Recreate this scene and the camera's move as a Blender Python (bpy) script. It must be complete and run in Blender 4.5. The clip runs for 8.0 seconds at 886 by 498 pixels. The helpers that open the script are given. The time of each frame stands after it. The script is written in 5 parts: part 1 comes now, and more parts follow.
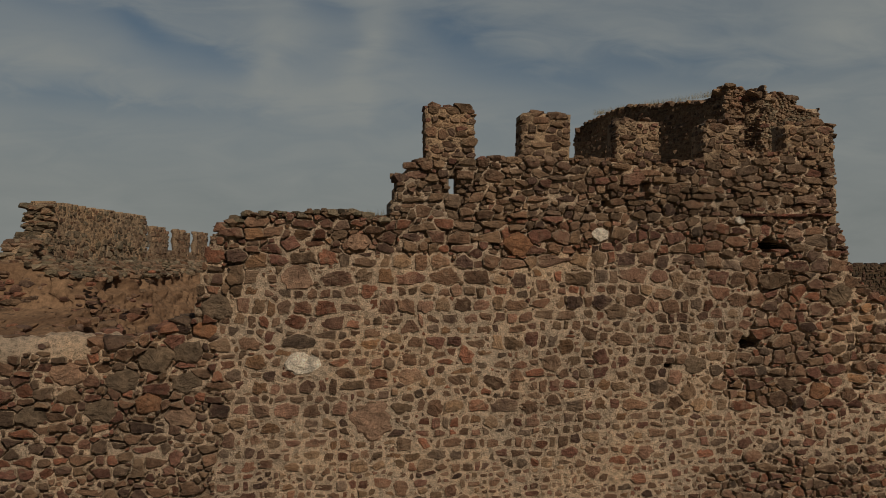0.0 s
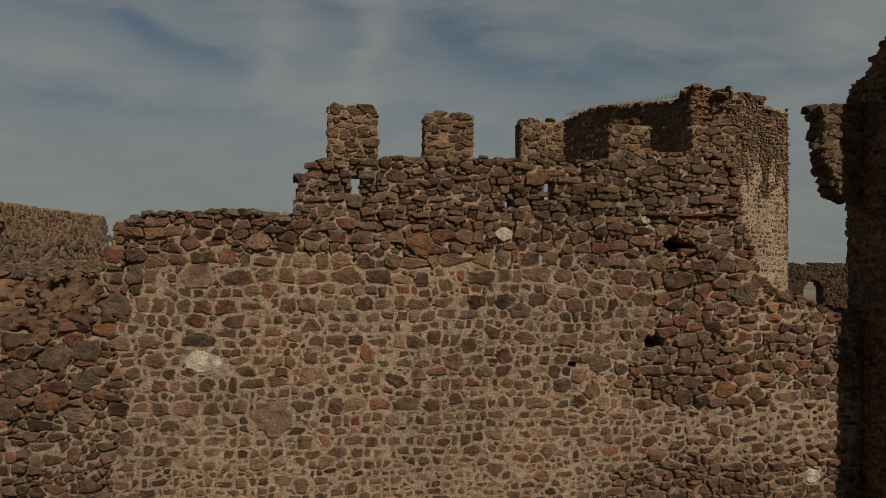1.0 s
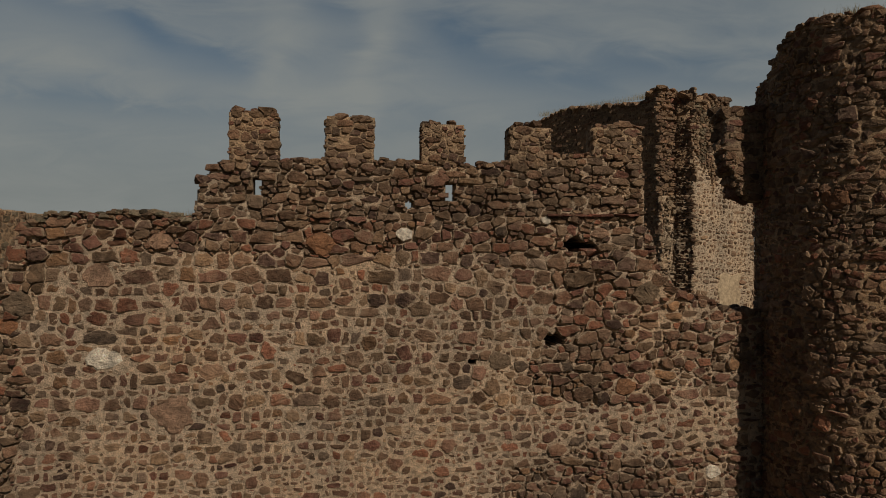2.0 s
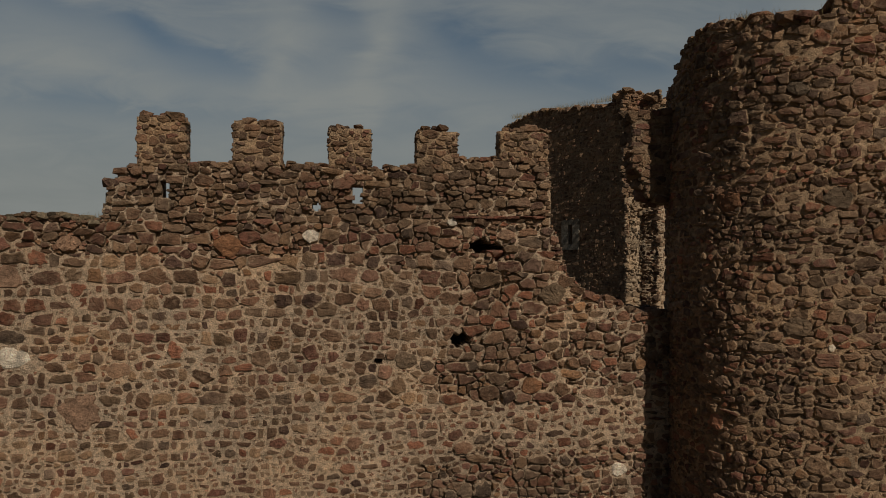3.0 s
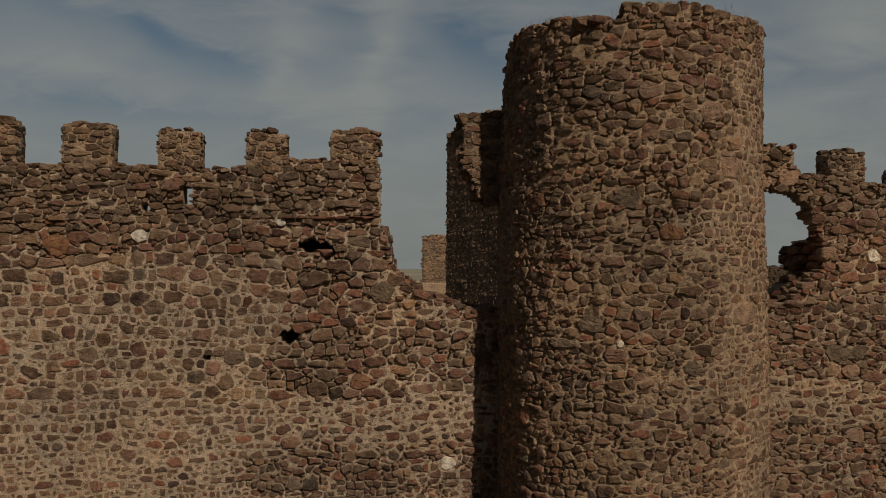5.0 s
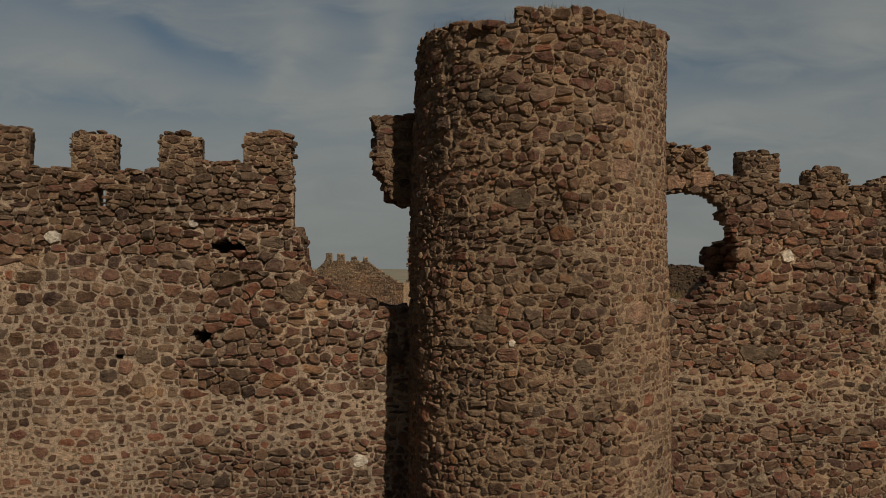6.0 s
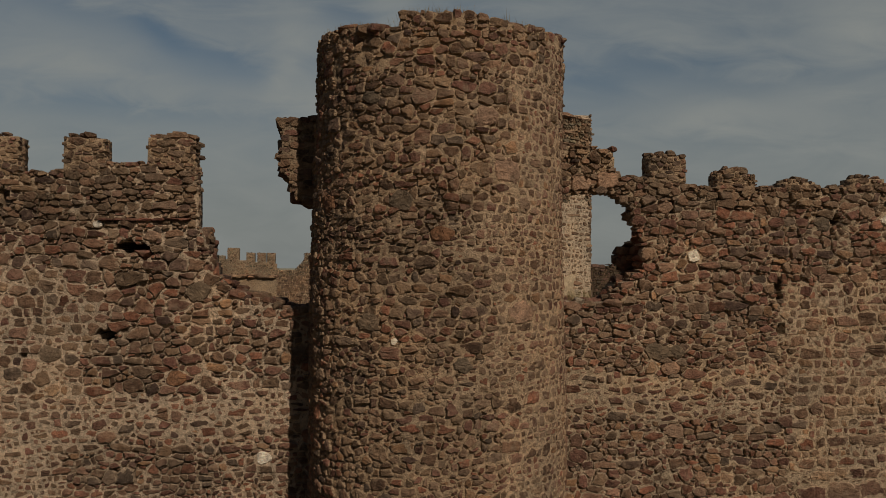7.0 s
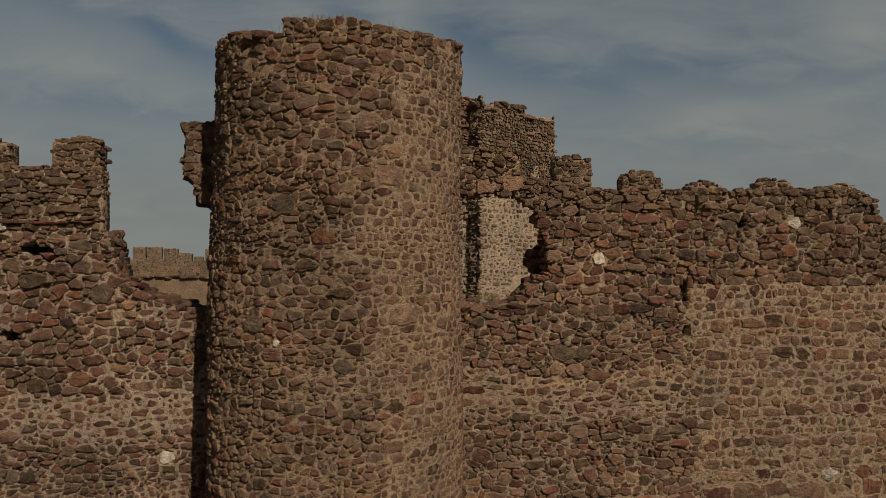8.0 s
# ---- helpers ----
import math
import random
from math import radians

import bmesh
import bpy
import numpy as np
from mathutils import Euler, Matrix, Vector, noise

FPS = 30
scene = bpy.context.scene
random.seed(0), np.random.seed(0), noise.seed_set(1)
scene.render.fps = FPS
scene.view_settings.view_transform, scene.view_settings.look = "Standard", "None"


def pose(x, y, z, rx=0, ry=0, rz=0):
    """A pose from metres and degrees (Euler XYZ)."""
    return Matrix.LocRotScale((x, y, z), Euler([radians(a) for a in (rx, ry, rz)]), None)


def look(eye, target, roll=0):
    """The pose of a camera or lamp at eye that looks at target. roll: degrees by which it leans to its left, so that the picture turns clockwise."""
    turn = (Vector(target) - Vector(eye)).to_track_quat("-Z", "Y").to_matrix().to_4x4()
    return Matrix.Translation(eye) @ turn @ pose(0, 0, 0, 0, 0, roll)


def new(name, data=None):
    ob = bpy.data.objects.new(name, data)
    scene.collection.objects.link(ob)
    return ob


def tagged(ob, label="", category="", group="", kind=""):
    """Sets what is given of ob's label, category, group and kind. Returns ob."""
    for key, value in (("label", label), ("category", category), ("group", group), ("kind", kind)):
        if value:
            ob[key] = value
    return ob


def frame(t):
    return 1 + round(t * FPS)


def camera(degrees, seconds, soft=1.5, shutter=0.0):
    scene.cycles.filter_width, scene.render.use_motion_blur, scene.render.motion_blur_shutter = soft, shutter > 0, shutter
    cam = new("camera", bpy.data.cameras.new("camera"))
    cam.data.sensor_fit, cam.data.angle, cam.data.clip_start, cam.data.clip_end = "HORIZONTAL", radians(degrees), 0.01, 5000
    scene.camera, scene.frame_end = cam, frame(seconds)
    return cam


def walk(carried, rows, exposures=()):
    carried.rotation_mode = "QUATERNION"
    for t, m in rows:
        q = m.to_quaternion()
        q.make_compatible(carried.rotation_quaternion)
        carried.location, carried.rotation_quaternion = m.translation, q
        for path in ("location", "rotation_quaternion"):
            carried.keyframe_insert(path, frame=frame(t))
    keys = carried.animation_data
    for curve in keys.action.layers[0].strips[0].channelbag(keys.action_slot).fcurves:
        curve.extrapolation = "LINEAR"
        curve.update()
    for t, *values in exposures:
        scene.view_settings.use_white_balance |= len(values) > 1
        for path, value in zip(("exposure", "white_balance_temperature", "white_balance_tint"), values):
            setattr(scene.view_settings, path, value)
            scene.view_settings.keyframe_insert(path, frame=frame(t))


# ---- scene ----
cam = camera(61.9, 8.0, 0.65)
METRES, EYE, TILT, LEAN, TURN = 14.0, 7.0, 0.0, 0.0, -8.4
ROWS = [
    (0.0, 0.0, 0.0, 0.0, -0.01, 1.12, -0.5),
    (0.5, 0.0567, -0.0037, 0.0001, 0.07, 1.15, -0.51),
    (1.0, 0.1161, -0.007, -0.0004, 0.15, 1.16, -0.51),
    (1.5, 0.1771, -0.0152, -0.0011, 0.24, 1.18, -0.52),
    (3.0, 0.3605, -0.0421, 0.0002, 0.6, 1.31, -0.49),
    (3.5, 0.4171, -0.0478, 0.0003, 0.67, 1.36, -0.48),
    (4.0, 0.4768, -0.0531, 0.0, 0.79, 1.39, -0.47),
    (4.5, 0.5334, -0.0581, -0.0019, 0.85, 1.42, -0.46),
    (6.0, 0.7137, -0.0756, -0.0001, 1.14, 1.43, -0.42),
    (6.5, 0.7819, -0.0808, 0.0001, 1.22, 1.44, -0.41),
    (7.0, 0.8518, -0.0868, 0.0007, 1.32, 1.42, -0.41),
    (7.5, 0.9226, -0.0922, 0.004, 1.43, 1.45, -0.43),
    (8.0, 0.9947, -0.0967, 0.0042, 1.52, 1.47, -0.43),
]
walk(cam, [(t, pose(0, 0, EYE, TILT, LEAN, TURN) @ pose(METRES * x, METRES * y, METRES * z, 90 + pitch, roll, yaw)) for t, x, y, z, yaw, pitch, roll in ROWS], [(0.0, -0.9), (8.0, -0.9)])

# ---- light ----
SUN_AZ, SUN_EL = radians(159.0), radians(38.0)   # clockwise from +y
sun_data = bpy.data.lights.new("sun", "SUN")
sun_data.energy, sun_data.angle, sun_data.color = 4.5, radians(0.6), (1.0, 0.885, 0.73)
sun = new("sun", sun_data)
toward = Vector((math.sin(SUN_AZ) * math.cos(SUN_EL), math.cos(SUN_AZ) * math.cos(SUN_EL), math.sin(SUN_EL)))
sun.matrix_world = look(toward * 300, (0, 0, 0))


def nodes_of(tree):
    tree.nodes.clear()

    def node(kind, **inputs):
        n = tree.nodes.new(kind)
        for key, value in inputs.items():
            slot = n.inputs[int(key[1:])] if key[0] == "_" and key[1:].isdigit() else n.inputs[key.replace("_", " ")]
            if hasattr(value, "is_linked"):
                tree.links.new(value, slot)
            else:
                slot.default_value = value
        return n
    return node


def math_node(node, op, a, b=0.0, clamp=False):
    n = node("ShaderNodeMath", _0=a, _1=b)
    n.operation, n.use_clamp = op, clamp
    return n.outputs[0]


def ramp(node, fac, stops, mode="LINEAR"):
    n = node("ShaderNodeValToRGB", Fac=fac)
    cr = n.color_ramp
    cr.interpolation = mode
    while len(cr.elements) < len(stops):
        cr.elements.new(0.5)
    for e, (p, c) in zip(cr.elements, stops):
        e.position, e.color = p, (*c, 1) if len(c) == 3 else c
    return n.outputs[0]


def mix(node, fac, a, b, blend="MIX"):
    n = node("ShaderNodeMixRGB", Fac=fac, Color1=a, Color2=b)
    n.blend_type = blend
    return n.outputs[0]


def build_world():
    world = bpy.data.worlds.new("sky")
    world.use_nodes = True
    scene.world = world
    tree = world.node_tree
    node = nodes_of(tree)
    sky = node("ShaderNodeTexSky")
    sky.sky_type, sky.sun_disc = "NISHITA", False
    sky.sun_elevation, sky.sun_rotation = SUN_EL, SUN_AZ
    sky.air_density, sky.dust_density = 1.0, 1.5
    way = node("ShaderNodeTexCoord").outputs["Generated"]
    xyz = node("ShaderNodeSeparateXYZ", Vector=way)
    x, y, z = xyz.outputs
    # streaky high cloud over the northern horizon, with blue gaps; a: along the horizon, b: above it
    ca, sa = math.cos(radians(7.6)), math.sin(radians(7.6))
    ahead = math_node(node, "ADD", math_node(node, "MULTIPLY", x, sa), math_node(node, "MULTIPLY", y, ca))
    ahead = math_node(node, "MAXIMUM", math_node(node, "ABSOLUTE", ahead), 0.25)
    side = math_node(node, "SUBTRACT", math_node(node, "MULTIPLY", x, ca), math_node(node, "MULTIPLY", y, sa))
    a = math_node(node, "DIVIDE", side, ahead)
    b = math_node(node, "DIVIDE", z, ahead)
    flat = node("ShaderNodeCombineXYZ", X=a, Y=b, Z=0.0).outputs[0]
    drawn = node("ShaderNodeMapping", Vector=flat, Location=(0.4, 0.2, 0.0), Rotation=(0, 0, radians(14)), Scale=(2.2, 7.0, 1.0))
    big = node("ShaderNodeTexNoise", Vector=drawn.outputs[0], Scale=1.1, Detail=6.0, Roughness=0.5, Distortion=0.6).outputs[0]
    fine = node("ShaderNodeTexNoise", Vector=drawn.outputs[0], Scale=3.6, Detail=6.0, Roughness=0.55, Distortion=0.8).outputs[0]
    wa = math_node(node, "ADD", a, math_node(node, "MULTIPLY", math_node(node, "SUBTRACT", big, 0.5), 0.16))
    wb = math_node(node, "ADD", b, math_node(node, "MULTIPLY", math_node(node, "SUBTRACT", fine, 0.5), 0.08))

    def spot(a0, b0, ra, rb, slope=0.0):
        da = math_node(node, "MULTIPLY", math_node(node, "SUBTRACT", wa, a0), 1 / ra)
        lift = math_node(node, "MULTIPLY", math_node(node, "SUBTRACT", wa, a0), slope)
        db = math_node(node, "MULTIPLY", math_node(node, "SUBTRACT", math_node(node, "SUBTRACT", wb, b0), lift), 1 / rb)
        q = math_node(node, "ADD", math_node(node, "MULTIPLY", da, da), math_node(node, "MULTIPLY", db, db))
        return math_node(node, "POWER", 2.718, math_node(node, "MULTIPLY", q, -1.0))

    cover = math_node(node, "ADD", math_node(node, "MULTIPLY", math_node(node, "SUBTRACT", fine, 0.5), 0.9), math_node(node, "MULTIPLY", math_node(node, "SUBTRACT", big, 0.5), 0.7))
    cover = math_node(node, "ADD", cover, 0.62)
    for a0, b0, ra, rb, slope, k in ((-0.38, 0.305, 0.05, 0.03, -0.5, -0.45), (-0.3, 0.275, 0.05, 0.022, -0.4, -0.3), (0.045, 0.305, 0.075, 0.05, -0.3, -0.5), (0.165, 0.245, 0.09, 0.022, -0.2, -0.25),
                                     (0.28, 0.275, 0.1, 0.03, -0.1, -0.35), (0.43, 0.255, 0.08, 0.02, 0.1, -0.25), (-0.14, 0.345, 0.05, 0.02, -0.2, -0.3), (-0.52, 0.36, 0.14, 0.03, -0.25, -0.35), (-0.46, 0.21, 0.2, 0.013, -0.08, -0.3),
                                     (-0.22, 0.295, 0.04, 0.05, 0.6, 0.3), (-0.09, 0.31, 0.025, 0.08, 0.4, 0.4), (-0.17, 0.225, 0.2, 0.03, 0.0, 0.25), (0.55, 0.32, 0.09, 0.05, 0.3, 0.35), (0.33, 0.205, 0.1, 0.02, 0.1, 0.25),
                                     (-0.52, 0.275, 0.1, 0.04, -0.2, 0.3), (0.42, 0.2, 0.15, 0.03, -0.1, 0.2)):
        cover = math_node(node, "ADD", cover, math_node(node, "MULTIPLY", spot(a0, b0, ra, rb, slope), k))
    # clear overhead, hazy at the horizon
    cover = math_node(node, "MULTIPLY", cover, ramp(node, z, [(0.0, (1,) * 3), (0.35, (0.9,) * 3), (0.6, (0.15,) * 3)]))
    cover = math_node(node, "MULTIPLY", cover, 1.0, True)
    north = ramp(node, math_node(node, "ADD", math_node(node, "MULTIPLY", y, 0.5), 0.5), [(0.45, (0.0,) * 3), (0.8, (1.0,) * 3)])
    cover = math_node(node, "MULTIPLY", cover, north)
    haze = ramp(node, z, [(0.0, (0.8,) * 3), (0.09, (0.75,) * 3), (0.24, (0.0,) * 3)])
    deep = mix(node, 1.0, sky.outputs[0], (0.24, 0.24, 0.24, 1), "MULTIPLY")
    blue = mix(node, north, deep, mix(node, 0.6, sky.outputs[0], (1.3, 1.78, 2.0, 1)))
    haze = math_node(node, "MULTIPLY", haze, north)
    veil = mix(node, haze, blue, (2.95, 3.2, 3.12, 1))
    colour = mix(node, math_node(node, "MULTIPLY", cover, 0.9), veil, (4.35, 4.55, 4.3, 1))
    back = node("ShaderNodeBackground", Color=colour, Strength=0.10)
    out = tree.nodes.new("ShaderNodeOutputWorld")
    tree.links.new(back.outputs[0], out.inputs[0])


build_world()


# ---- materials ----
def surface(name):
    m = bpy.data.materials.new(name)
    m.use_nodes = True
    tree = m.node_tree
    node = nodes_of(tree)
    out = tree.nodes.new("ShaderNodeOutputMaterial")

    def finish(colour, rough, height, strength, distance=0.02):
        bump = node("ShaderNodeBump", Height=height, Strength=strength, Distance=distance)
        b = node("ShaderNodeBsdfPrincipled", Base_Color=colour, Roughness=rough, Normal=bump.outputs[0])
        b.inputs["Specular IOR Level"].default_value = 0.25
        tree.links.new(b.outputs[0], out.inputs[0])
        return m
    return node, finish


def stone_material(name, palette, single, lichen=0.3, dust=(0.385, 0.268, 0.178), dusty=0.25, even=False, butter=0.0, lime=(0.5, 0.37, 0.25)):
    """Rubble stone: one tone a stone out of a palette, with grain, stains, lichen and mortar dust."""
    node, finish = surface(name)
    if single:
        rnd = node("ShaderNodeObjectInfo").outputs["Random"]
    else:
        rnd = node("ShaderNodeNewGeometry").outputs["Random Per Island"]
    place = node("ShaderNodeNewGeometry").outputs["Position"]
    tone = ramp(node, rnd, [(i / len(palette), c) for i, c in enumerate(palette)], "CONSTANT")
    rnd2 = math_node(node, "FRACT", math_node(node, "MULTIPLY", rnd, 37.7))
    shade = ramp(node, rnd2, [(0.0, (0.95 if even else 0.44,) * 3), (0.5, (1.0 if even else 0.79,) * 3), (1.0, (1.05 if even else 1.18,) * 3)])
    tone = mix(node, 1.0, tone, shade, "MULTIPLY")
    # bedding streaks, mottling, pits and grain
    shift = node("ShaderNodeVectorMath", _0=place, _1=node("ShaderNodeCombineXYZ", X=math_node(node, "MULTIPLY", rnd, 9.0), Y=0.0, Z=math_node(node, "MULTIPLY", rnd2, 7.0)).outputs[0]).outputs[0]
    lean = node("ShaderNodeMapping", Vector=shift, Rotation=(0.0, 0.35, 0.2), Scale=(8, 8, 17))
    streak = node("ShaderNodeTexNoise", Vector=lean.outputs[0], Scale=1.0, Detail=6.0, Roughness=0.7)
    mott = node("ShaderNodeTexNoise", Vector=shift, Scale=13.0, Detail=8.0, Roughness=0.72, Distortion=0.4)
    grain = node("ShaderNodeTexNoise", Vector=place, Scale=55.0, Detail=4.0, Roughness=0.75)
    v1 = ramp(node, streak.outputs[0], [(0.32, (0.5,) * 3), (0.5, (1.0,) * 3), (0.68, (1.45,) * 3)])
    v2 = ramp(node, mott.outputs[0], [(0.33, (0.42,) * 3), (0.5, (1.0,) * 3), (0.68, (1.5,) * 3)])
    v3 = ramp(node, grain.outputs[0], [(0.32, (0.5,) * 3), (0.5, (1.0,) * 3), (0.68, (1.5,) * 3)])
    broad = node("ShaderNodeTexNoise", Vector=shift, Scale=4.2, Detail=3.0, Roughness=0.55, Distortion=0.6)
    v0 = ramp(node, broad.outputs[0], [(0.34, (0.62,) * 3), (0.5, (1.0,) * 3), (0.66, (1.32,) * 3)])
    tone = mix(node, 0.75, tone, v0, "MULTIPLY")
    tone = mix(node, 0.45, tone, v1, "MULTIPLY")
    tone = mix(node, 0.6, tone, v2, "MULTIPLY")
    tone = mix(node, 0.5, tone, v3, "MULTIPLY")
    veins = node("ShaderNodeTexNoise", Vector=shift, Scale=6.0, Detail=5.0, Roughness=0.6, Distortion=0.9)
    crack = math_node(node, "ABSOLUTE", math_node(node, "SUBTRACT", veins.outputs[0], 0.5))
    crack = ramp(node, crack, [(0.0, (0.3,) * 3), (0.018, (0.75,) * 3), (0.04, (1.0,) * 3)])
    tone = mix(node, 0.08, tone, crack, "MULTIPLY")
    # lime wash left on some of the stones
    rnd3 = math_node(node, "FRACT", math_node(node, "MULTIPLY", rnd, 91.3))
    wash = ramp(node, rnd3, [(0.0, (0,) * 3), (0.5, (dusty * 0.25,) * 3), (1.0, (min(0.75, dusty * 2.6),) * 3)])
    wash = math_node(node, "MULTIPLY", wash, ramp(node, broad.outputs[0], [(0.36, (0.25,) * 3), (0.6, (1.0,) * 3)]))
    tone = mix(node, wash, tone, (dust[0] * 1.05, dust[1] * 1.02, dust[2], 1))
    # broad stains that run over many stones
    stain = node("ShaderNodeTexNoise", Vector=place, Scale=0.75, Detail=4.0, Roughness=0.6)
    tone = mix(node, 1.0, tone, ramp(node, stain.outputs[0], [(0.33, (0.76, 0.78, 0.8)), (0.5, (1.0, 1.0, 1.0)), (0.67, (1.22, 1.17, 1.1))]), "MULTIPLY")
    # mortar smears
    smear = node("ShaderNodeTexNoise", Vector=place, Scale=7.0, Detail=5.0, Roughness=0.6)
    sm = ramp(node, smear.outputs[0], [(0.52, (0,) * 3), (0.68, (dusty * 2,) * 3)])
    tone = mix(node, sm, tone, (*dust, 1))
    # mortar left on the edges, as far as the attribute "lime" says the trowel went
    if butter:
        flecks = node("ShaderNodeTexNoise", Vector=place, Scale=13.0, Detail=6.0, Roughness=0.68)
        reach = math_node(node, "MULTIPLY", node("ShaderNodeAttribute").outputs["Fac"], butter)
        reach.node.inputs[0].links[0].from_node.attribute_name = "lime"
        reach = ramp(node, math_node(node, "ADD", reach, flecks.outputs[0]), [(0.74, (0,) * 3), (0.84, (0.92,) * 3)])
        crust = mix(node, 0.8, (*lime, 1), v3, "MULTIPLY")
        crust = mix(node, 0.7, crust, v2, "MULTIPLY")
        tone = mix(node, reach, tone, crust)
    # lichen in grey spots
    spots = node("ShaderNodeTexNoise", Vector=place, Scale=11.0, Detail=7.0, Roughness=0.75)
    li = ramp(node, spots.outputs[0], [(0.56, (0,) * 3), (0.66, (lichen,) * 3)])
    tone = mix(node, li, tone, (0.29, 0.25, 0.175, 1))
    height = math_node(node, "ADD", math_node(node, "MULTIPLY", streak.outputs[0], 0.45),
                       math_node(node, "ADD", math_node(node, "ADD", mott.outputs[0], math_node(node, "MULTIPLY", crack, 0.02)), math_node(node, "MULTIPLY", grain.outputs[0], 0.4)))
    return finish(tone, 0.92, height, 1.0, 0.09)


def mortar_material(name, a, b, pebble=(0.2, 0.13, 0.09)):
    """Weathered lime mortar with sand grains, pebbles and stains."""
    node, finish = surface(name)
    place = node("ShaderNodeNewGeometry").outputs["Position"]
    wide = node("ShaderNodeTexNoise", Vector=place, Scale=0.8, Detail=6.0, Roughness=0.6)
    mid = node("ShaderNodeTexNoise", Vector=place, Scale=12.0, Detail=6.0, Roughness=0.7)
    fine = node("ShaderNodeTexNoise", Vector=place, Scale=60.0, Detail=4.0, Roughness=0.75)
    tone = mix(node, ramp(node, wide.outputs[0], [(0.35, (0,) * 3), (0.65, (1,) * 3)]), (*a, 1), (*b, 1))
    tone = mix(node, 0.75, tone, ramp(node, mid.outputs[0], [(0.34, (0.35,) * 3), (0.5, (1.0,) * 3), (0.66, (1.35,) * 3)]), "MULTIPLY")
    tone = mix(node, 0.4, tone, ramp(node, fine.outputs[0], [(0.34, (0.4,) * 3), (0.5, (1.0,) * 3), (0.66, (1.5,) * 3)]), "MULTIPLY")
    stain = node("ShaderNodeTexNoise", Vector=place, Scale=0.75, Detail=4.0, Roughness=0.6)
    tone = mix(node, 1.0, tone, ramp(node, stain.outputs[0], [(0.33, (0.8, 0.83, 0.86)), (0.5, (1.0, 1.0, 1.0)), (0.67, (1.12, 1.07, 1.0))]), "MULTIPLY")
    cells = node("ShaderNodeTexVoronoi", Vector=place, Scale=26.0, Randomness=1.0)
    peb = ramp(node, cells.outputs["Distance"], [(0.2, (0.65,) * 3), (0.34, (0,) * 3)])
    some = node("ShaderNodeTexNoise", Vector=place, Scale=5.0, Detail=2.0)
    peb = math_node(node, "MULTIPLY", peb, ramp(node, some.outputs[0], [(0.45, (0,) * 3), (0.6, (1,) * 3)]))
    tone = mix(node, peb, tone, (*pebble, 1))
    lumps = node("ShaderNodeTexVoronoi", Vector=place, Scale=38.0, Randomness=1.0)
    crumb = ramp(node, lumps.outputs["Distance"], [(0.18, (0.5,) * 3), (0.36, (0,) * 3)])
    some2 = node("ShaderNodeTexNoise", Vector=place, Scale=3.3, Detail=3.0)
    crumb = math_node(node, "MULTIPLY", crumb, ramp(node, some2.outputs[0], [(0.42, (0,) * 3), (0.58, (1,) * 3)]))
    tone = mix(node, crumb, tone, (a[0] * 1.35, a[1] * 1.38, a[2] * 1.42, 1))
    peb = math_node(node, "ADD", peb, crumb)
    height = math_node(node, "ADD", mid.outputs[0], math_node(node, "ADD", math_node(node, "MULTIPLY", fine.outputs[0], 0.5), math_node(node, "MULTIPLY", peb, 0.4)))
    return finish(tone, 0.95, height, 1.0, 0.1)


def earth_material(name, a, b, scale=1.0):
    node, finish = surface(name)
    place = node("ShaderNodeNewGeometry").outputs["Position"]
    wide = node("ShaderNodeTexNoise", Vector=place, Scale=0.7 * scale, Detail=8.0, Roughness=0.65)
    mid = node("ShaderNodeTexNoise", Vector=place, Scale=9.0 * scale, Detail=7.0, Roughness=0.7)
    tone = mix(node, ramp(node, wide.outputs[0], [(0.38, (0,) * 3), (0.62, (1,) * 3)]), (*a, 1), (*b, 1))
    tone = mix(node, 0.9, tone, ramp(node, mid.outputs[0], [(0.3, (0.5,) * 3), (0.7, (1.35,) * 3)]), "MULTIPLY")
    return finish(tone, 0.97, mid.outputs[0], 1.0, 0.06)


def ground_material(name):
    """Dark scrub round the castle, dry fields paled by painted haze in the distance."""
    node, finish = surface(name)
    place = node("ShaderNodeNewGeometry").outputs["Position"]
    wide = node("ShaderNodeTexNoise", Vector=place, Scale=0.02, Detail=8.0, Roughness=0.6)
    mid = node("ShaderNodeTexNoise", Vector=place, Scale=1.5, Detail=8.0, Roughness=0.7)
    far = node("ShaderNodeVectorMath", _0=place)
    far.operation = "LENGTH"
    # the ground's colour pales with distance in place of haze
    away = ramp(node, math_node(node, "MULTIPLY", far.outputs["Value"], 0.002), [(0.1, (0,) * 3), (0.5, (1,) * 3)])
    scrub = mix(node, wide.outputs[0], (0.09, 0.075, 0.045, 1), (0.06, 0.055, 0.032, 1))
    hazed_field = mix(node, ramp(node, wide.outputs[0], [(0.4, (0,) * 3), (0.6, (1,) * 3)]), (0.36, 0.31, 0.22, 1), (0.24, 0.23, 0.16, 1))
    tone = mix(node, away, scrub, hazed_field)
    tone = mix(node, 0.7, tone, ramp(node, mid.outputs[0], [(0.3, (0.6,) * 3), (0.7, (1.3,) * 3)]), "MULTIPLY")
    return finish(tone, 0.97, mid.outputs[0], 0.6, 0.06)


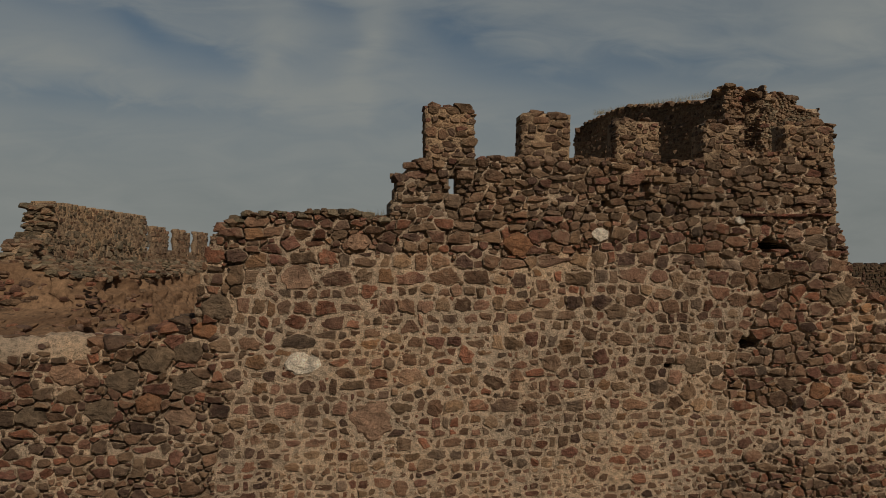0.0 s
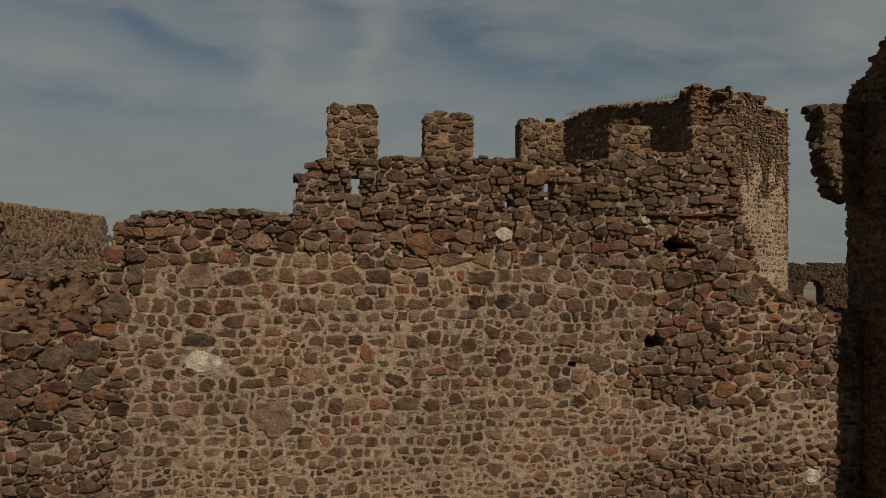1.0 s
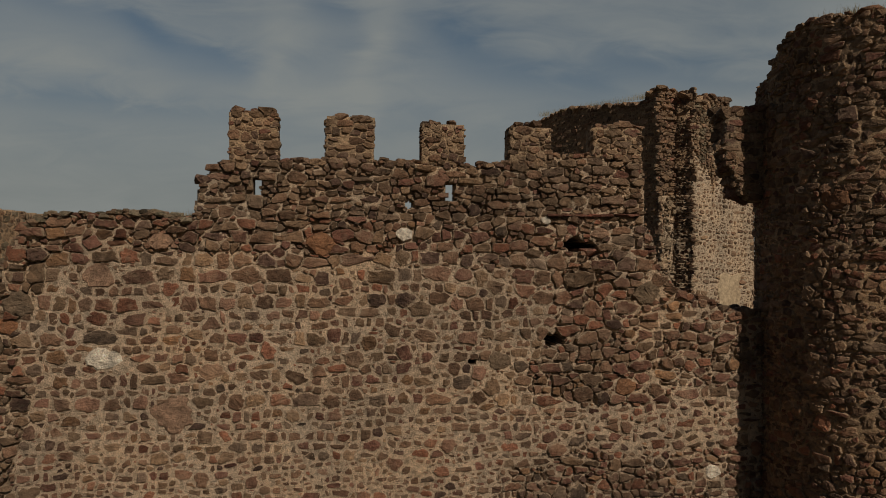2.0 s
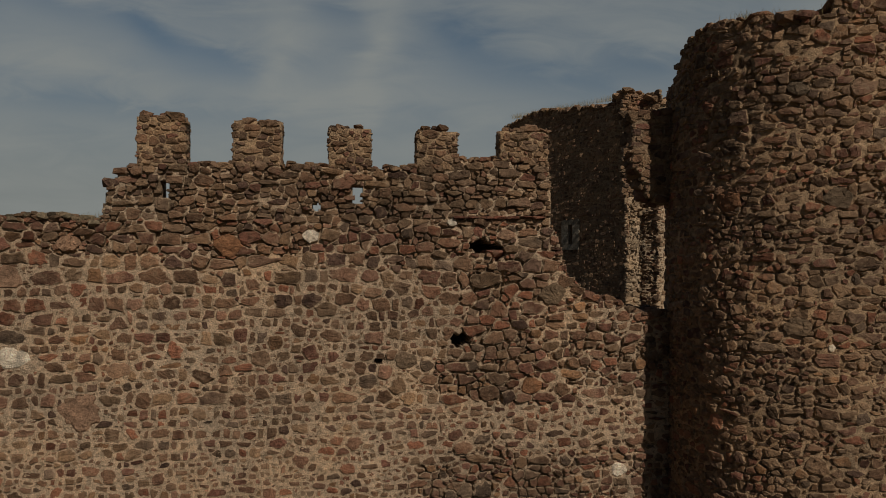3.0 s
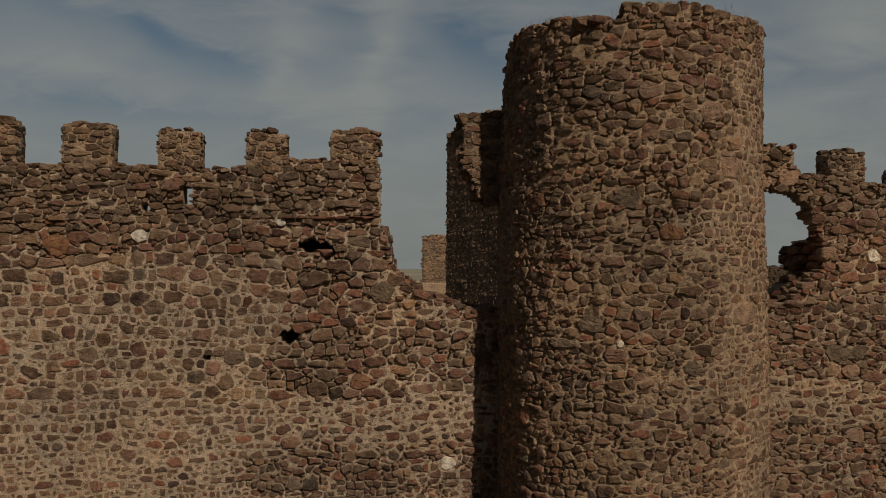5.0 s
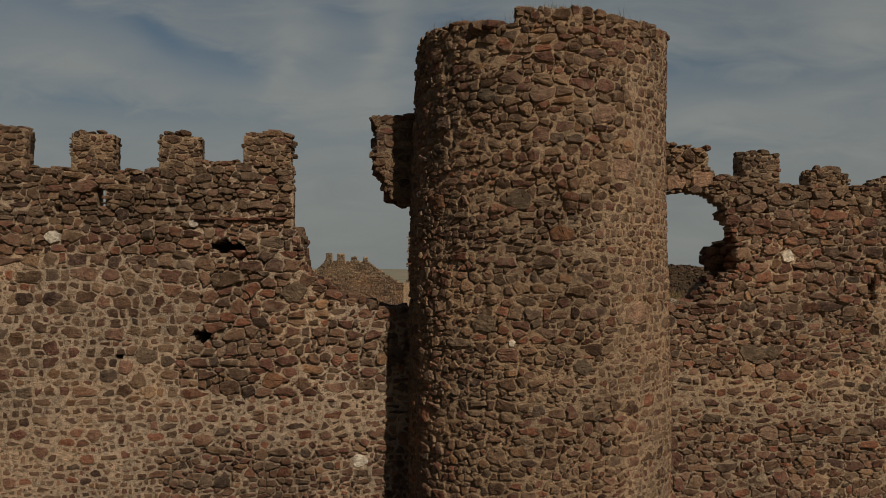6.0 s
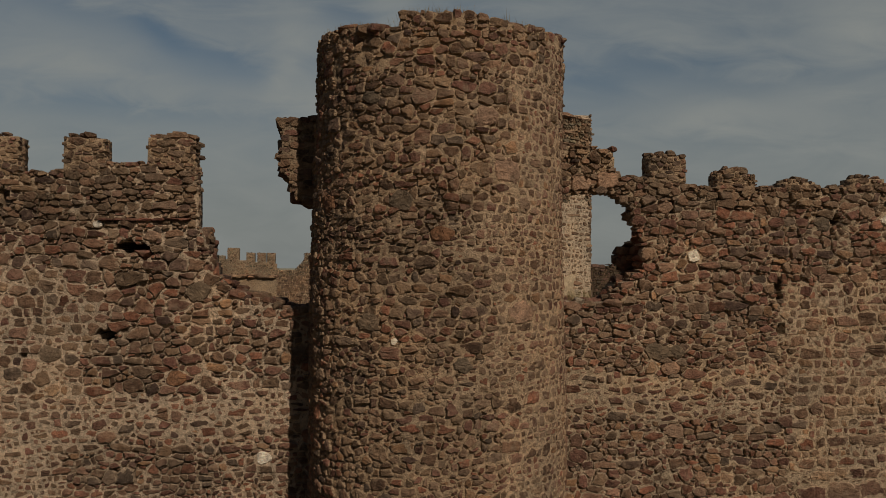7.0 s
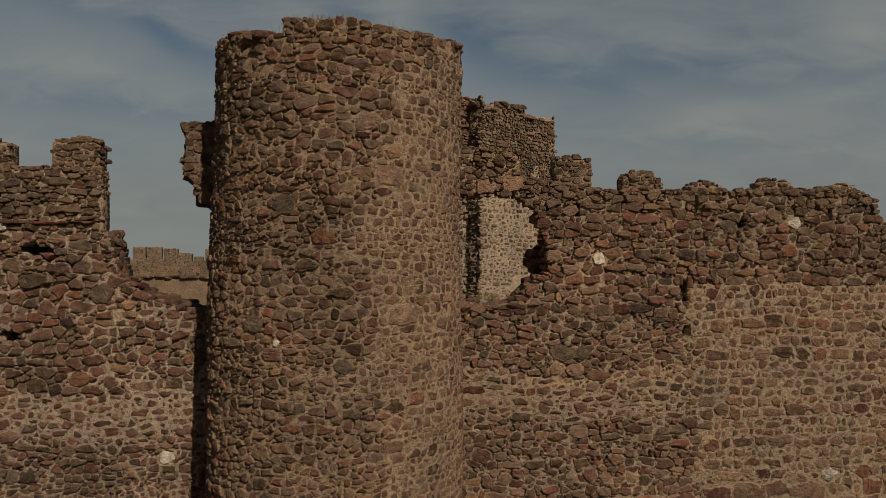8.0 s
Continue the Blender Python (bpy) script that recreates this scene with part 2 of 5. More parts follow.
RED, PURPLE, OLIVE, GREY = (0.350, 0.147, 0.087), (0.279, 0.129, 0.090), (0.279, 0.174, 0.105), (0.235, 0.151, 0.101)
OCHRE, STEEL = (0.396, 0.218, 0.116), (0.225, 0.154, 0.109)
TAN, PINK, BROWN, DUSK = (0.396, 0.249, 0.148), (0.376, 0.203, 0.134), (0.289, 0.164, 0.101), (0.167, 0.097, 0.072)
PALETTES = {
    "dry": ([OLIVE, BROWN, GREY, OLIVE, BROWN, DUSK, BROWN, TAN, OLIVE, PURPLE], 0.35, 0.25),
    "mortared": ([BROWN, PURPLE, RED, BROWN, TAN, BROWN, PINK, RED, OLIVE, BROWN, PURPLE, STEEL, PINK, OCHRE, BROWN, TAN, BROWN, DUSK], 0.12, 0.25),
    "red": ([PURPLE, RED, BROWN, PURPLE, RED, PINK, BROWN, OLIVE, RED, PURPLE, OCHRE, STEEL, PURPLE, BROWN, PINK, DUSK], 0.18, 0.25),
    "dark": ([GREY, PURPLE, OLIVE, DUSK, BROWN, BROWN, RED, OLIVE, PURPLE], 0.25, 0.15),
    "tower": ([BROWN, OLIVE, BROWN, RED, PURPLE, BROWN, DUSK, TAN, RED, OLIVE, PURPLE, OCHRE, STEEL, BROWN, PURPLE], 0.2, 0.35),
    "repointed": ([PINK, BROWN, TAN, BROWN, RED, PINK, BROWN, OCHRE, PURPLE, BROWN], 0.15, 0.45),
    # stone tones with shade put into the colour, for the arched back wall
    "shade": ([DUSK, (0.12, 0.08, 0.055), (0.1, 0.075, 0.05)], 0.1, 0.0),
    "lichened": ([(0.22, 0.178, 0.115), (0.28, 0.225, 0.145), (0.19, 0.14, 0.09), OLIVE, BROWN, (0.33, 0.265, 0.18)], 0.6, 0.3),
    "crust": ([(0.5, 0.385, 0.265), (0.42, 0.315, 0.21), (0.35, 0.255, 0.168), (0.46, 0.35, 0.235)], 0.3, 0.4),
    "keep": ([BROWN, OLIVE, GREY, BROWN, TAN], 0.3, 0.3),
}
STONE = {}
BUTTER = {"mortared": (0.44, (0.6, 0.445, 0.31)), "tower": (0.42, (0.49, 0.34, 0.214)), "repointed": (0.45, (0.55, 0.385, 0.248)), "red": (0.42, (0.5, 0.365, 0.25)), "dry": (0.36, (0.42, 0.312, 0.21)), "dark": (0.38, (0.45, 0.33, 0.222))}
for key, (palette, lichen, dusty) in PALETTES.items():
    butter, lime = BUTTER.get(key, (0.0, (0.5, 0.37, 0.25)))
    STONE[key] = (stone_material("stone_" + key, palette, False, lichen, dusty=dusty, butter=butter, lime=lime),
                  stone_material("stone_" + key + "_single", palette, True, lichen, dusty=dusty, butter=butter, lime=lime))
WHITE = stone_material("stone_white", [(0.95, 0.83, 0.68), (0.93, 0.8, 0.64)], True, 0.05, dusty=0.0, even=True)
ROSE = stone_material("stone_rose", [(0.43, 0.262, 0.172)], True, 0.15, dusty=0.2, even=True)
RUST = stone_material("stone_rust", [(0.33, 0.157, 0.08)], True, 0.1, dusty=0.1, even=True)
SLATE = stone_material("stone_slate", [(0.195, 0.14, 0.094)], True, 0.2, dusty=0.15, even=True)
DRESSED = stone_material("dressed_grey", [(0.34, 0.3, 0.235), (0.3, 0.265, 0.21)], True, 0.1, dusty=0.05)
PALE = stone_material("stone_pale", [(0.62, 0.5, 0.37)], True, 0.2, dusty=0.2, even=True)
BRICK = stone_material("brick_red", [(0.3, 0.11, 0.075), (0.25, 0.1, 0.07)], True, 0.05, dusty=0.15)
MORTAR = mortar_material("mortar", (0.71, 0.53, 0.372), (0.62, 0.455, 0.315))
MORTAR_TOWER = mortar_material("mortar_tower", (0.58, 0.4, 0.253), (0.5, 0.342, 0.213))
MORTAR_EAST = mortar_material("mortar_east", (0.63, 0.46, 0.306), (0.54, 0.388, 0.252))
MORTAR_WARM = mortar_material("mortar_warm", (0.65, 0.452, 0.288), (0.56, 0.385, 0.242))
MORTAR_PALE = mortar_material("mortar_pale", (0.7, 0.532, 0.375), (0.58, 0.44, 0.305))
# dark mortar; also paints shade into the hollows of the curtain walls
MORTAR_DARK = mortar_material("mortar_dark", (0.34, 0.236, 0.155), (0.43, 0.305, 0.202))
EARTH = earth_material("earth_bank", (0.17, 0.098, 0.056), (0.27, 0.165, 0.095))
# brown that paints shade into wall pits and the arched wall's core
SHADE_BROWN = earth_material("shade_brown", (0.09, 0.058, 0.035), (0.12, 0.08, 0.046))
GROUND = ground_material("dry_ground")
PLASTER = mortar_material("old_plaster", (0.44, 0.31, 0.195), (0.34, 0.235, 0.15))
PLASTER_TAN = earth_material("plaster_tan", (0.5, 0.38, 0.25), (0.43, 0.32, 0.205), 0.6)
STRAW = earth_material("straw", (0.42, 0.33, 0.16), (0.3, 0.24, 0.11), 4.0)


# ---- building helpers ----
def mesh_of(name, verts, faces, materials, index=None, smooth=True, lime=None):
    me = bpy.data.meshes.new(name)
    me.from_pydata(verts, [], faces)
    for m in materials:
        me.materials.append(m)
    if index is not None:
        me.polygons.foreach_set("material_index", index)
    if smooth:
        me.polygons.foreach_set("use_smooth", [True] * len(faces))
    if lime is not None:
        me.attributes.new("lime", "FLOAT", "POINT").data.foreach_set("value", lime)
    me.update()
    return me


def part(name, me, parent, label="", kind=""):
    ob = new(name, me)
    ob.parent = parent
    return tagged(ob, label, kind=kind)


def empty(name, label, category, group="", kind=""):
    return tagged(new(name), label, category, group, kind)


def lerp_profile(points):
    xs, zs = [p[0] for p in points], [p[1] for p in points]
    return lambda x: float(np.interp(x, xs, zs))


def shorten(box, cut):
    """The larger part of a box (u0, u1, v0, v1) that is left beside another box."""
    u0, u1, v0, v1 = box
    a0, a1, b0, b1 = cut
    if a1 <= u0 or a0 >= u1 or b1 <= v0 or b0 >= v1:
        return box
    rest = [(u0, min(u1, a0), v0, v1), (max(u0, a1), u1, v0, v1), (u0, u1, v0, min(v1, b0)), (u0, u1, max(v0, b1), v1)]
    return max(rest, key=lambda q: max(0, q[1] - q[0]) * max(0, q[3] - q[2]))


def wander(u, v, k):
    """Courses are never straight: a slow warp of the face."""
    a = noise.noise(Vector((u * 0.8, v * 0.8, k)))
    b = noise.noise(Vector((u * 0.55, v * 0.9, k + 40)))
    c = noise.noise(Vector((u * 2.3, v * 2.3, k + 80)))
    return u + 0.10 * a + 0.04 * c, v + 0.13 * b + 0.045 * c


def courses(rng, box, inside, style, marks, holes, course, key):
    """Random rubble in rough courses: yields each block's box, its joint, how far it stands out, its kind and its mark."""
    u0, u1, v0, v1 = box
    keep_out = [(a - b, a + b, c - d, c + d) for a, c, b, d in holes]
    for u, v, r, tag in marks:
        a, b = r * rng.uniform(1.0, 1.2), r * rng.uniform(0.75, 0.9)
        keep_out.append((u - a, u + a, v - b, v + b))
        yield (u - a, u + a, v - b, v + b), style(u, v), tag
    within = inside
    inside = lambda u, v: u0 <= u <= u1 and v0 <= v <= v1 and within(u, v)
    v = v0 - 0.2
    while v < v1 + 0.2:
        h = (course(v) if callable(course) else course) * rng.choice((0.65, 0.85, 1.0, 1.1, 1.3))
        u = u0 - rng.uniform(0.0, 0.4)
        while u < u1 + 0.2:
            w = h * rng.choice((0.75, 0.95, 1.15, 1.35, 1.6, 2.0)) * rng.uniform(0.9, 1.1)
            w = max(w, 0.1)
            scale = style(u, v)[0]
            a0, a1, b0, b1 = u, u + w, v - rng.uniform(-0.012, 0.025), v + h + rng.uniform(-0.02, 0.012)
            roll = rng.random()
            many = 0.16 + max(0.0, 1.0 - scale) * 1.1
            if h < 0.13 or roll > many + 0.14:
                boxes = [(a0, a1, b0, b1)]
            elif roll < many * 0.5:
                k = rng.uniform(0.35, 0.65)
                boxes = [(a0, a1, b0, b0 + k * h), (a0, a1, b0 + k * h, b1)]
            elif roll < many:
                k, q = rng.uniform(0.4, 0.7), rng.uniform(0.35, 0.65)
                boxes = [(a0, a0 + k * w, b0, b1), (a0 + k * w, a1, b0, b0 + q * h), (a0 + k * w, a1, b0 + q * h, b1)]
            else:
                k = rng.uniform(0.68, 0.85)
                boxes = [(a0, a1, b0, b0 + k * h), (a0, a0 + 0.5 * w, b0 + k * h, b1), (a0 + 0.5 * w, a1, b0 + k * h, b1)]
            u += w
            for q in boxes:
                cu, cv = wander((q[0] + q[1]) / 2, (q[2] + q[3]) / 2, key)
                hw, hh = (q[1] - q[0]) / 2, (q[3] - q[2]) / 2
                cv += rng.gauss(0, 0.032)
                q = (cu - hw, cu + hw, cv - hh, cv + hh)
                if not inside(cu, cv):
                    continue
                for cut in keep_out:
                    q = shorten(q, cut)
                # draw in what hangs over the broken edge
                for _ in range(5):
                    mu, mv = (q[0] + q[1]) / 2, (q[2] + q[3]) / 2
                    p = list(q)
                    if not inside(q[0] + 0.02, mv):
                        p[0] += 0.22 * (q[1] - q[0])
                    if not inside(q[1] - 0.02, mv):
                        p[1] -= 0.22 * (q[1] - q[0])
                    if not inside(mu, q[3] - 0.03):
                        p[3] -= 0.22 * (q[3] - q[2])
                    if not inside(mu, q[2] + 0.03):
                        p[2] += 0.22 * (q[3] - q[2])
                    if tuple(p) == q:
                        break
                    q = tuple(p)
                if q[1] - q[0] < 0.05 or q[3] - q[2] < 0.035:
                    continue
                look_of = style((q[0] + q[1]) / 2, (q[2] + q[3]) / 2)
                if look_of[1] > 0.04 and rng.random() < 0.03:
                    continue
                yield q, look_of, ""
        v += h


PACKED = {"mortared": 1.25, "tower": 1.45, "red": 1.4, "dry": 1.5, "dark": 1.3, "lichened": 1.4, "repointed": 1.3}     # how much wider than high the stones of a kind are


NEAT = ("mortared", "repointed")     # kinds laid in fair courses


def pack(rng, box, inside, style, taken, course):
    """Random rubble fitted stone by stone: a few large ones, rough courses round them, chips in what is left."""
    u0, u1, v0, v1 = box
    cells = {}

    def add(u, v, hw, hh):
        n = max(1, round(hw / hh / 1.2))
        for k in range(n):
            x = u + hw * ((2 * k + 1) / n - 1)
            cells.setdefault((int(x // 0.34), int(v // 0.34)), []).append((x, v, hw / n, hh))

    def free(u, v, hw, hh, slack):
        a, b = int(u // 0.34), int(v // 0.34)
        for i in range(a - 2, a + 3):
            for j in range(b - 1, b + 2):
                for x, y, w, h in cells.get((i, j), ()):
                    if ((x - u) / (w + hw)) ** 2 + ((y - v) / (h + hh)) ** 2 < slack:
                        return False
        return True

    def fits(u, v, hw, hh):
        return inside(u, v) and inside(u, v + 0.8 * hh) and inside(u, v - 0.8 * hh) and inside(u - 0.8 * hw, v) and inside(u + 0.8 * hw, v)
    for q in taken:
        add(*q)
    area = (u1 - u0) * (v1 - v0)
    for _ in range(int(area * 0.8)):
        u, v = rng.uniform(u0, u1), rng.uniform(max(v0, 2.3), v1)
        look_of = style(u, v)
        hh = rng.uniform(0.105, 0.15) * look_of[0]
        hw = hh * rng.uniform(0.9, 1.5)
        if look_of[3] in PACKED and fits(u, v, hw, hh) and free(u, v, hw, hh, 1.0):
            add(u, v, hw, hh)
            yield (u - hw, u + hw, v - hh, v + hh), look_of, ""
    v = v0
    while v < v1:
        h = (course(v) if callable(course) else course) * rng.choice((0.55, 0.7, 0.8, 0.9, 1.0, 1.1)) * (1.8 if v < 2.3 else 1.0)
        u = u0 - rng.uniform(0.0, 0.3)
        while u < u1:
            x, y = wander(u, v + h / 2, 3.0)
            look_of = style(x, y)
            wide = PACKED.get(look_of[3], 1.3)
            neat = look_of[3] in NEAT
            hh = 0.5 * h * look_of[0] * (rng.uniform(0.84, 1.08) if neat else rng.uniform(0.72, 1.12))
            hw = 0.5 * max(0.09, h * wide * rng.choice((0.55, 0.75, 0.9, 1.0, 1.1, 1.3, 1.6)))
            y += rng.gauss(0, 0.016 if neat else 0.03)
            if look_of[3] in PACKED:
                for k in (1.0, 0.7, 0.45):
                    if fits(x + hw, y, hw * k, hh * k) and free(x + hw, y, hw * k, hh * k, 0.72):
                        add(x + hw, y, hw * k, hh * k)
                        yield (x + hw - hw * k, x + hw + hw * k, y - hh * k, y + hh * k), look_of, ""
                        break
            u += 2 * hw
        v += h
    for big, small, tries in ((0.1, 0.07, 60), (0.07, 0.04, 200), (0.04, 0.024, 260)):
        for _ in range(int(area * tries)):
            u, v = rng.uniform(u0, u1), rng.uniform(max(v0, 2.3), v1)
            look_of = style(u, v)
            if look_of[3] not in PACKED:
                continue
            hh = rng.uniform(small, big)
            hw = hh * rng.uniform(0.8, 2.2)
            if fits(u, v, hw, hh) and free(u, v, hw, hh, 0.95):
                add(u, v, hw, hh)
                yield (u - hw, u + hw, v - hh, v + hh), look_of, ""


def fitted_outline(rng, n, blocks, grid, gap, rim, solid, skew=0.45):
    """A stone's outline: an uneven round, cut where its neighbours begin, less the joints."""
    u, v, hw, hh = blocks[n]
    turn, grow = rng.uniform(0, 6.28), 1.06 if rim else 1.36
    flat = rng.uniform(4.0, 12.0)
    poly = []
    for k in range(11):
        t = turn + 0.5712 * (k + rng.uniform(-0.3, 0.3))
        c, z = math.cos(t), math.sin(t)
        q = grow * rng.uniform(0.9, 1.06) / (abs(c) ** flat + abs(z) ** flat) ** (1 / flat)
        poly.append((hw * q * c, hh * q * z))
    a, b = int(u // 0.4), int(v // 0.4)
    for i in range(a - 1, a + 2):
        for j in range(b - 1, b + 2):
            for k in grid.get((i, j), ()):
                if k == n:
                    continue
                x, y, w, h = blocks[k]
                if k >= solid:
                    # the edge of a loop or pit
                    across, up = abs(x - u) - w, abs(y - v) - h
                    if w >= 0.07:
                        d = math.hypot(x - u, y - v)
                        nx, ny = (x - u) / d, (y - v) / d
                        poly = clip(poly, nx, ny, max(d - 0.9 * math.hypot(nx * w, ny * h), 0.03))
                    elif across > up:
                        poly = clip(poly, math.copysign(1.0, x - u), 0.0, max(across, 0.02))
                    else:
                        poly = clip(poly, 0.0, math.copysign(1.0, y - v), max(up, 0.02))
                    if len(poly) < 3:
                        return None
                    continue
                dx, dy = (x - u) / (hw + w), (y - v) / (hh + h)
                dx, dy = dx * abs(dx) ** 0.45 / (hw + w), dy * abs(dy) ** 0.45 / (hh + h)
                d = math.hypot(dx, dy)
                if d < 1e-6 or max(abs(x - u) / (hw + w), abs(y - v) / (hh + h)) > 1.9:
                    continue
                t = math.sin(min(n, k) * 12.9898 + max(n, k) * 78.233) * 43758.5
                t = skew * (t - math.floor(t) - 0.5)
                nx, ny = (dx * math.cos(t) - dy * math.sin(t)) / d, (dx * math.sin(t) + dy * math.cos(t)) / d
                mine, other = math.hypot(nx * hw, ny * hh), math.hypot(nx * w, ny * h)
                c = (nx * (x - u) + ny * (y - v)) * mine / (mine + other) - 0.5 * gap * rng.uniform(0.4, 1.5)
                poly = clip(poly, nx, ny, max(c, 0.5 * min(hh, hw)))
                if len(poly) < 3:
                    return None
    return chipped(rng, poly, hw, hh, 0.26, 0.19)


def clip(poly, nx, ny, c):
    """The part of a convex polygon with nx*x + ny*y <= c."""
    out = []
    for i in range(len(poly)):
        (ax, ay), (bx, by) = poly[i - 1], poly[i]
        da, db = nx * ax + ny * ay - c, nx * bx + ny * by - c
        if (da <= 0) != (db <= 0):
            k = da / (da - db)
            out.append((ax + k * (bx - ax), ay + k * (by - ay)))
        if db <= 0:
            out.append((bx, by))
    return out


def block_outline(rng, n, blocks, grid, gap, tag, rim):
    """A block's uneven outline about its middle: it shares the face with its neighbours, less the joints; corners are chipped."""
    u, v, hw, hh = blocks[n]
    turn = rng.gauss(0, 0.14)
    ct, st = math.cos(turn), math.sin(turn)
    grow = 1.06 if rim else 1.5
    ew, eh = hw * grow + 0.02, hh * grow + 0.02
    if tag:
        poly = []
        for k in range(8):
            t, q = turn + 0.5 + 0.785 * (k + rng.uniform(-0.35, 0.35)), rng.uniform(0.86, 1.16)
            poly.append((hw * q * math.cos(t), hh * q * math.sin(t)))
    else:
        poly = [(x * ct - y * st, x * st + y * ct) for x, y in ((-ew, -eh), (ew, -eh), (ew, eh), (-ew, eh))]
    a, b = int(u // 0.4), int(v // 0.4)
    for i in range(a - 1, a + 2):
        for j in range(b - 1, b + 2):
            for k in grid.get((i, j), ()):
                if k == n:
                    continue
                x, y, w, h = blocks[k]
                dx, dy = x - u, y - v
                # look along the shortest way between the two boxes, a little turned
                nx, ny = dx / (hw + w), dy / (hh + h)
                if max(abs(nx), abs(ny)) > 2.1:
                    continue
                nx, ny = (nx ** 3) / (hw + w), (ny ** 3) / (hh + h)
                d = math.hypot(nx, ny)
                if d < 1e-9:
                    continue
                t = math.sin(min(n, k) * 12.9898 + max(n, k) * 78.233) * 43758.5
                t = 0.42 * (t - math.floor(t) - 0.5)
                nx, ny = (nx * math.cos(t) - ny * math.sin(t)) / d, (nx * math.sin(t) + ny * math.cos(t)) / d
                far = nx * dx + ny * dy
                mine, other = abs(nx) * hw + abs(ny) * hh, abs(nx) * w + abs(ny) * h
                if far <= 0 or tag:
                    continue
                c = far * mine / (mine + other) - 0.5 * gap * rng.uniform(0.3, 1.7)
                poly = clip(poly, nx, ny, max(c, 0.35 * min(hw, hh)))
                if len(poly) < 3:
                    return None
    return chipped(rng, poly, hw, hh, 0.12 if tag else 0.42)


def chipped(rng, poly, hw, hh, bite=0.42, ragged=0.15):
    """Chip the corners, and bow the sides."""
    j = ragged * min(hw, hh)
    poly = [(x + rng.uniform(-j, j), y + rng.uniform(-j, j)) for x, y in poly]
    out = []
    m = len(poly)
    for i in range(m):
        (ax, ay), (bx, by), (cx, cy) = poly[i - 1], poly[i], poly[(i + 1) % m]
        la, lc = math.hypot(ax - bx, ay - by), math.hypot(cx - bx, cy - by)
        if la < 0.012 or lc < 0.012:
            out.append((bx, by))
            continue
        most = bite * min(la, lc)
        chip = most * (rng.uniform(0.5, 1.0) if rng.random() < 0.45 else rng.uniform(0.1, 0.45))
        k, q = chip * rng.uniform(0.5, 1.1), chip * rng.uniform(0.5, 1.1)
        out.append((bx + (ax - bx) / la * k, by + (ay - by) / la * k))
        out.append((bx + (cx - bx) / lc * q, by + (cy - by) / lc * q))
        for k in (0.5,) if 0.09 < lc < 0.17 else (0.36, 0.66) if lc >= 0.17 else ():
            k += rng.uniform(-0.08, 0.08)
            b = rng.gauss(0, 0.55) * j
            out.append((bx + k * (cx - bx) - (cy - by) / lc * b, by + k * (cy - by) + (cx - bx) / lc * b))
    return out if len(out) > 3 else None


def stone_mesh(rng, surf, u, v, outline, size, proud, deep, worn=False, plain=False):
    """One block: buried foot, chipped arris, a face split along one ridge."""
    t, off = rng.uniform(0, 6.28), rng.gauss(0, 0.2) * size
    nx, ny = math.cos(t), math.sin(t)
    ring, marks = [], []
    if plain:
        outline = outline[::2] if len(outline) > 9 else outline
    for i in range(len(outline)):
        (ax, ay), (bx, by) = outline[i], outline[(i + 1) % len(outline)]
        ring.append((ax, ay))
        da, db = nx * ax + ny * ay - off, nx * bx + ny * by - off
        if da * db < 0 and not plain:
            k = min(0.9, max(0.1, da / (da - db)))
            marks.append(len(ring))
            ring.append((ax + k * (bx - ax), ay + k * (by - ay)))
    n = len(ring)
    tilt_u, tilt_v, drop = rng.gauss(0, 0.09), rng.gauss(-0.02, 0.09), abs(rng.gauss(0, 0.32))
    h = proud * rng.choice((0.0, 0.2, 0.5, 0.8, 1.0, 1.3, 2.0))

    def face(x, y):
        return h + tilt_u * x + tilt_v * y - drop * max(0.0, nx * x + ny * y - off)
    verts, faces = [], []
    if size > 0.22:
        h, drop = max(h, 0.022), 0.25 * drop
    flush = min(1.0, 0.22 / size)
    tilt_u, tilt_v, drop = flush * tilt_u, flush * tilt_v, flush * drop
    if worn:
        tilt_u, tilt_v, drop = 0.8 * tilt_u, 0.8 * tilt_v, 0.7 * drop
    arris = rng.uniform(0.8, 0.93) if worn else rng.uniform(0.84, 0.95)
    for k, sink in ((1.0, None), (1.0, 0.012 + 0.05 * size), (arris, 0.0)):
        for x, y in ring:
            w = -deep if sink is None else max(face(x * k, y * k) - sink * rng.uniform(0.5, 1.5), -deep * 0.8)
            verts.append(surf(u + k * x, v + k * y, w))
    for b in (0, n):
        for i in range(n):
            j = (i + 1) % n
            faces.append((b + i, b + j, b + n + j, b + n + i))
    if plain:
        faces.append(tuple(range(2 * n, 3 * n)))
        return verts, faces, [1.0] * (2 * n) + [0.3] * n
    # chiselled hollows and bosses inside the face
    for x, y in ring:
        k = arris * (rng.uniform(0.5, 0.68) if worn else rng.uniform(0.42, 0.78))
        verts.append(surf(u + k * x, v + k * y, face(x * k, y * k) + rng.gauss(0.006 if worn else 0.003, 0.005 if worn else 0.007) * min(1.5, size / 0.2)))
    for i in range(n):
        j = (i + 1) % n
        faces.append((2 * n + i, 2 * n + j, 3 * n + j, 3 * n + i))
    if len(marks) == 2:
        a, b = marks
        faces.append(tuple(3 * n + i for i in range(a, b + 1)))
        faces.append(tuple(3 * n + i % n for i in range(b, a + n + 1)))
    else:
        faces.append(tuple(3 * n + i for i in range(n)))
    return verts, faces, [1.0] * (2 * n) + [0.5] * n + [0.0] * n


SPECIAL = {"white": WHITE, "rose": ROSE, "rust": RUST, "slate": SLATE}


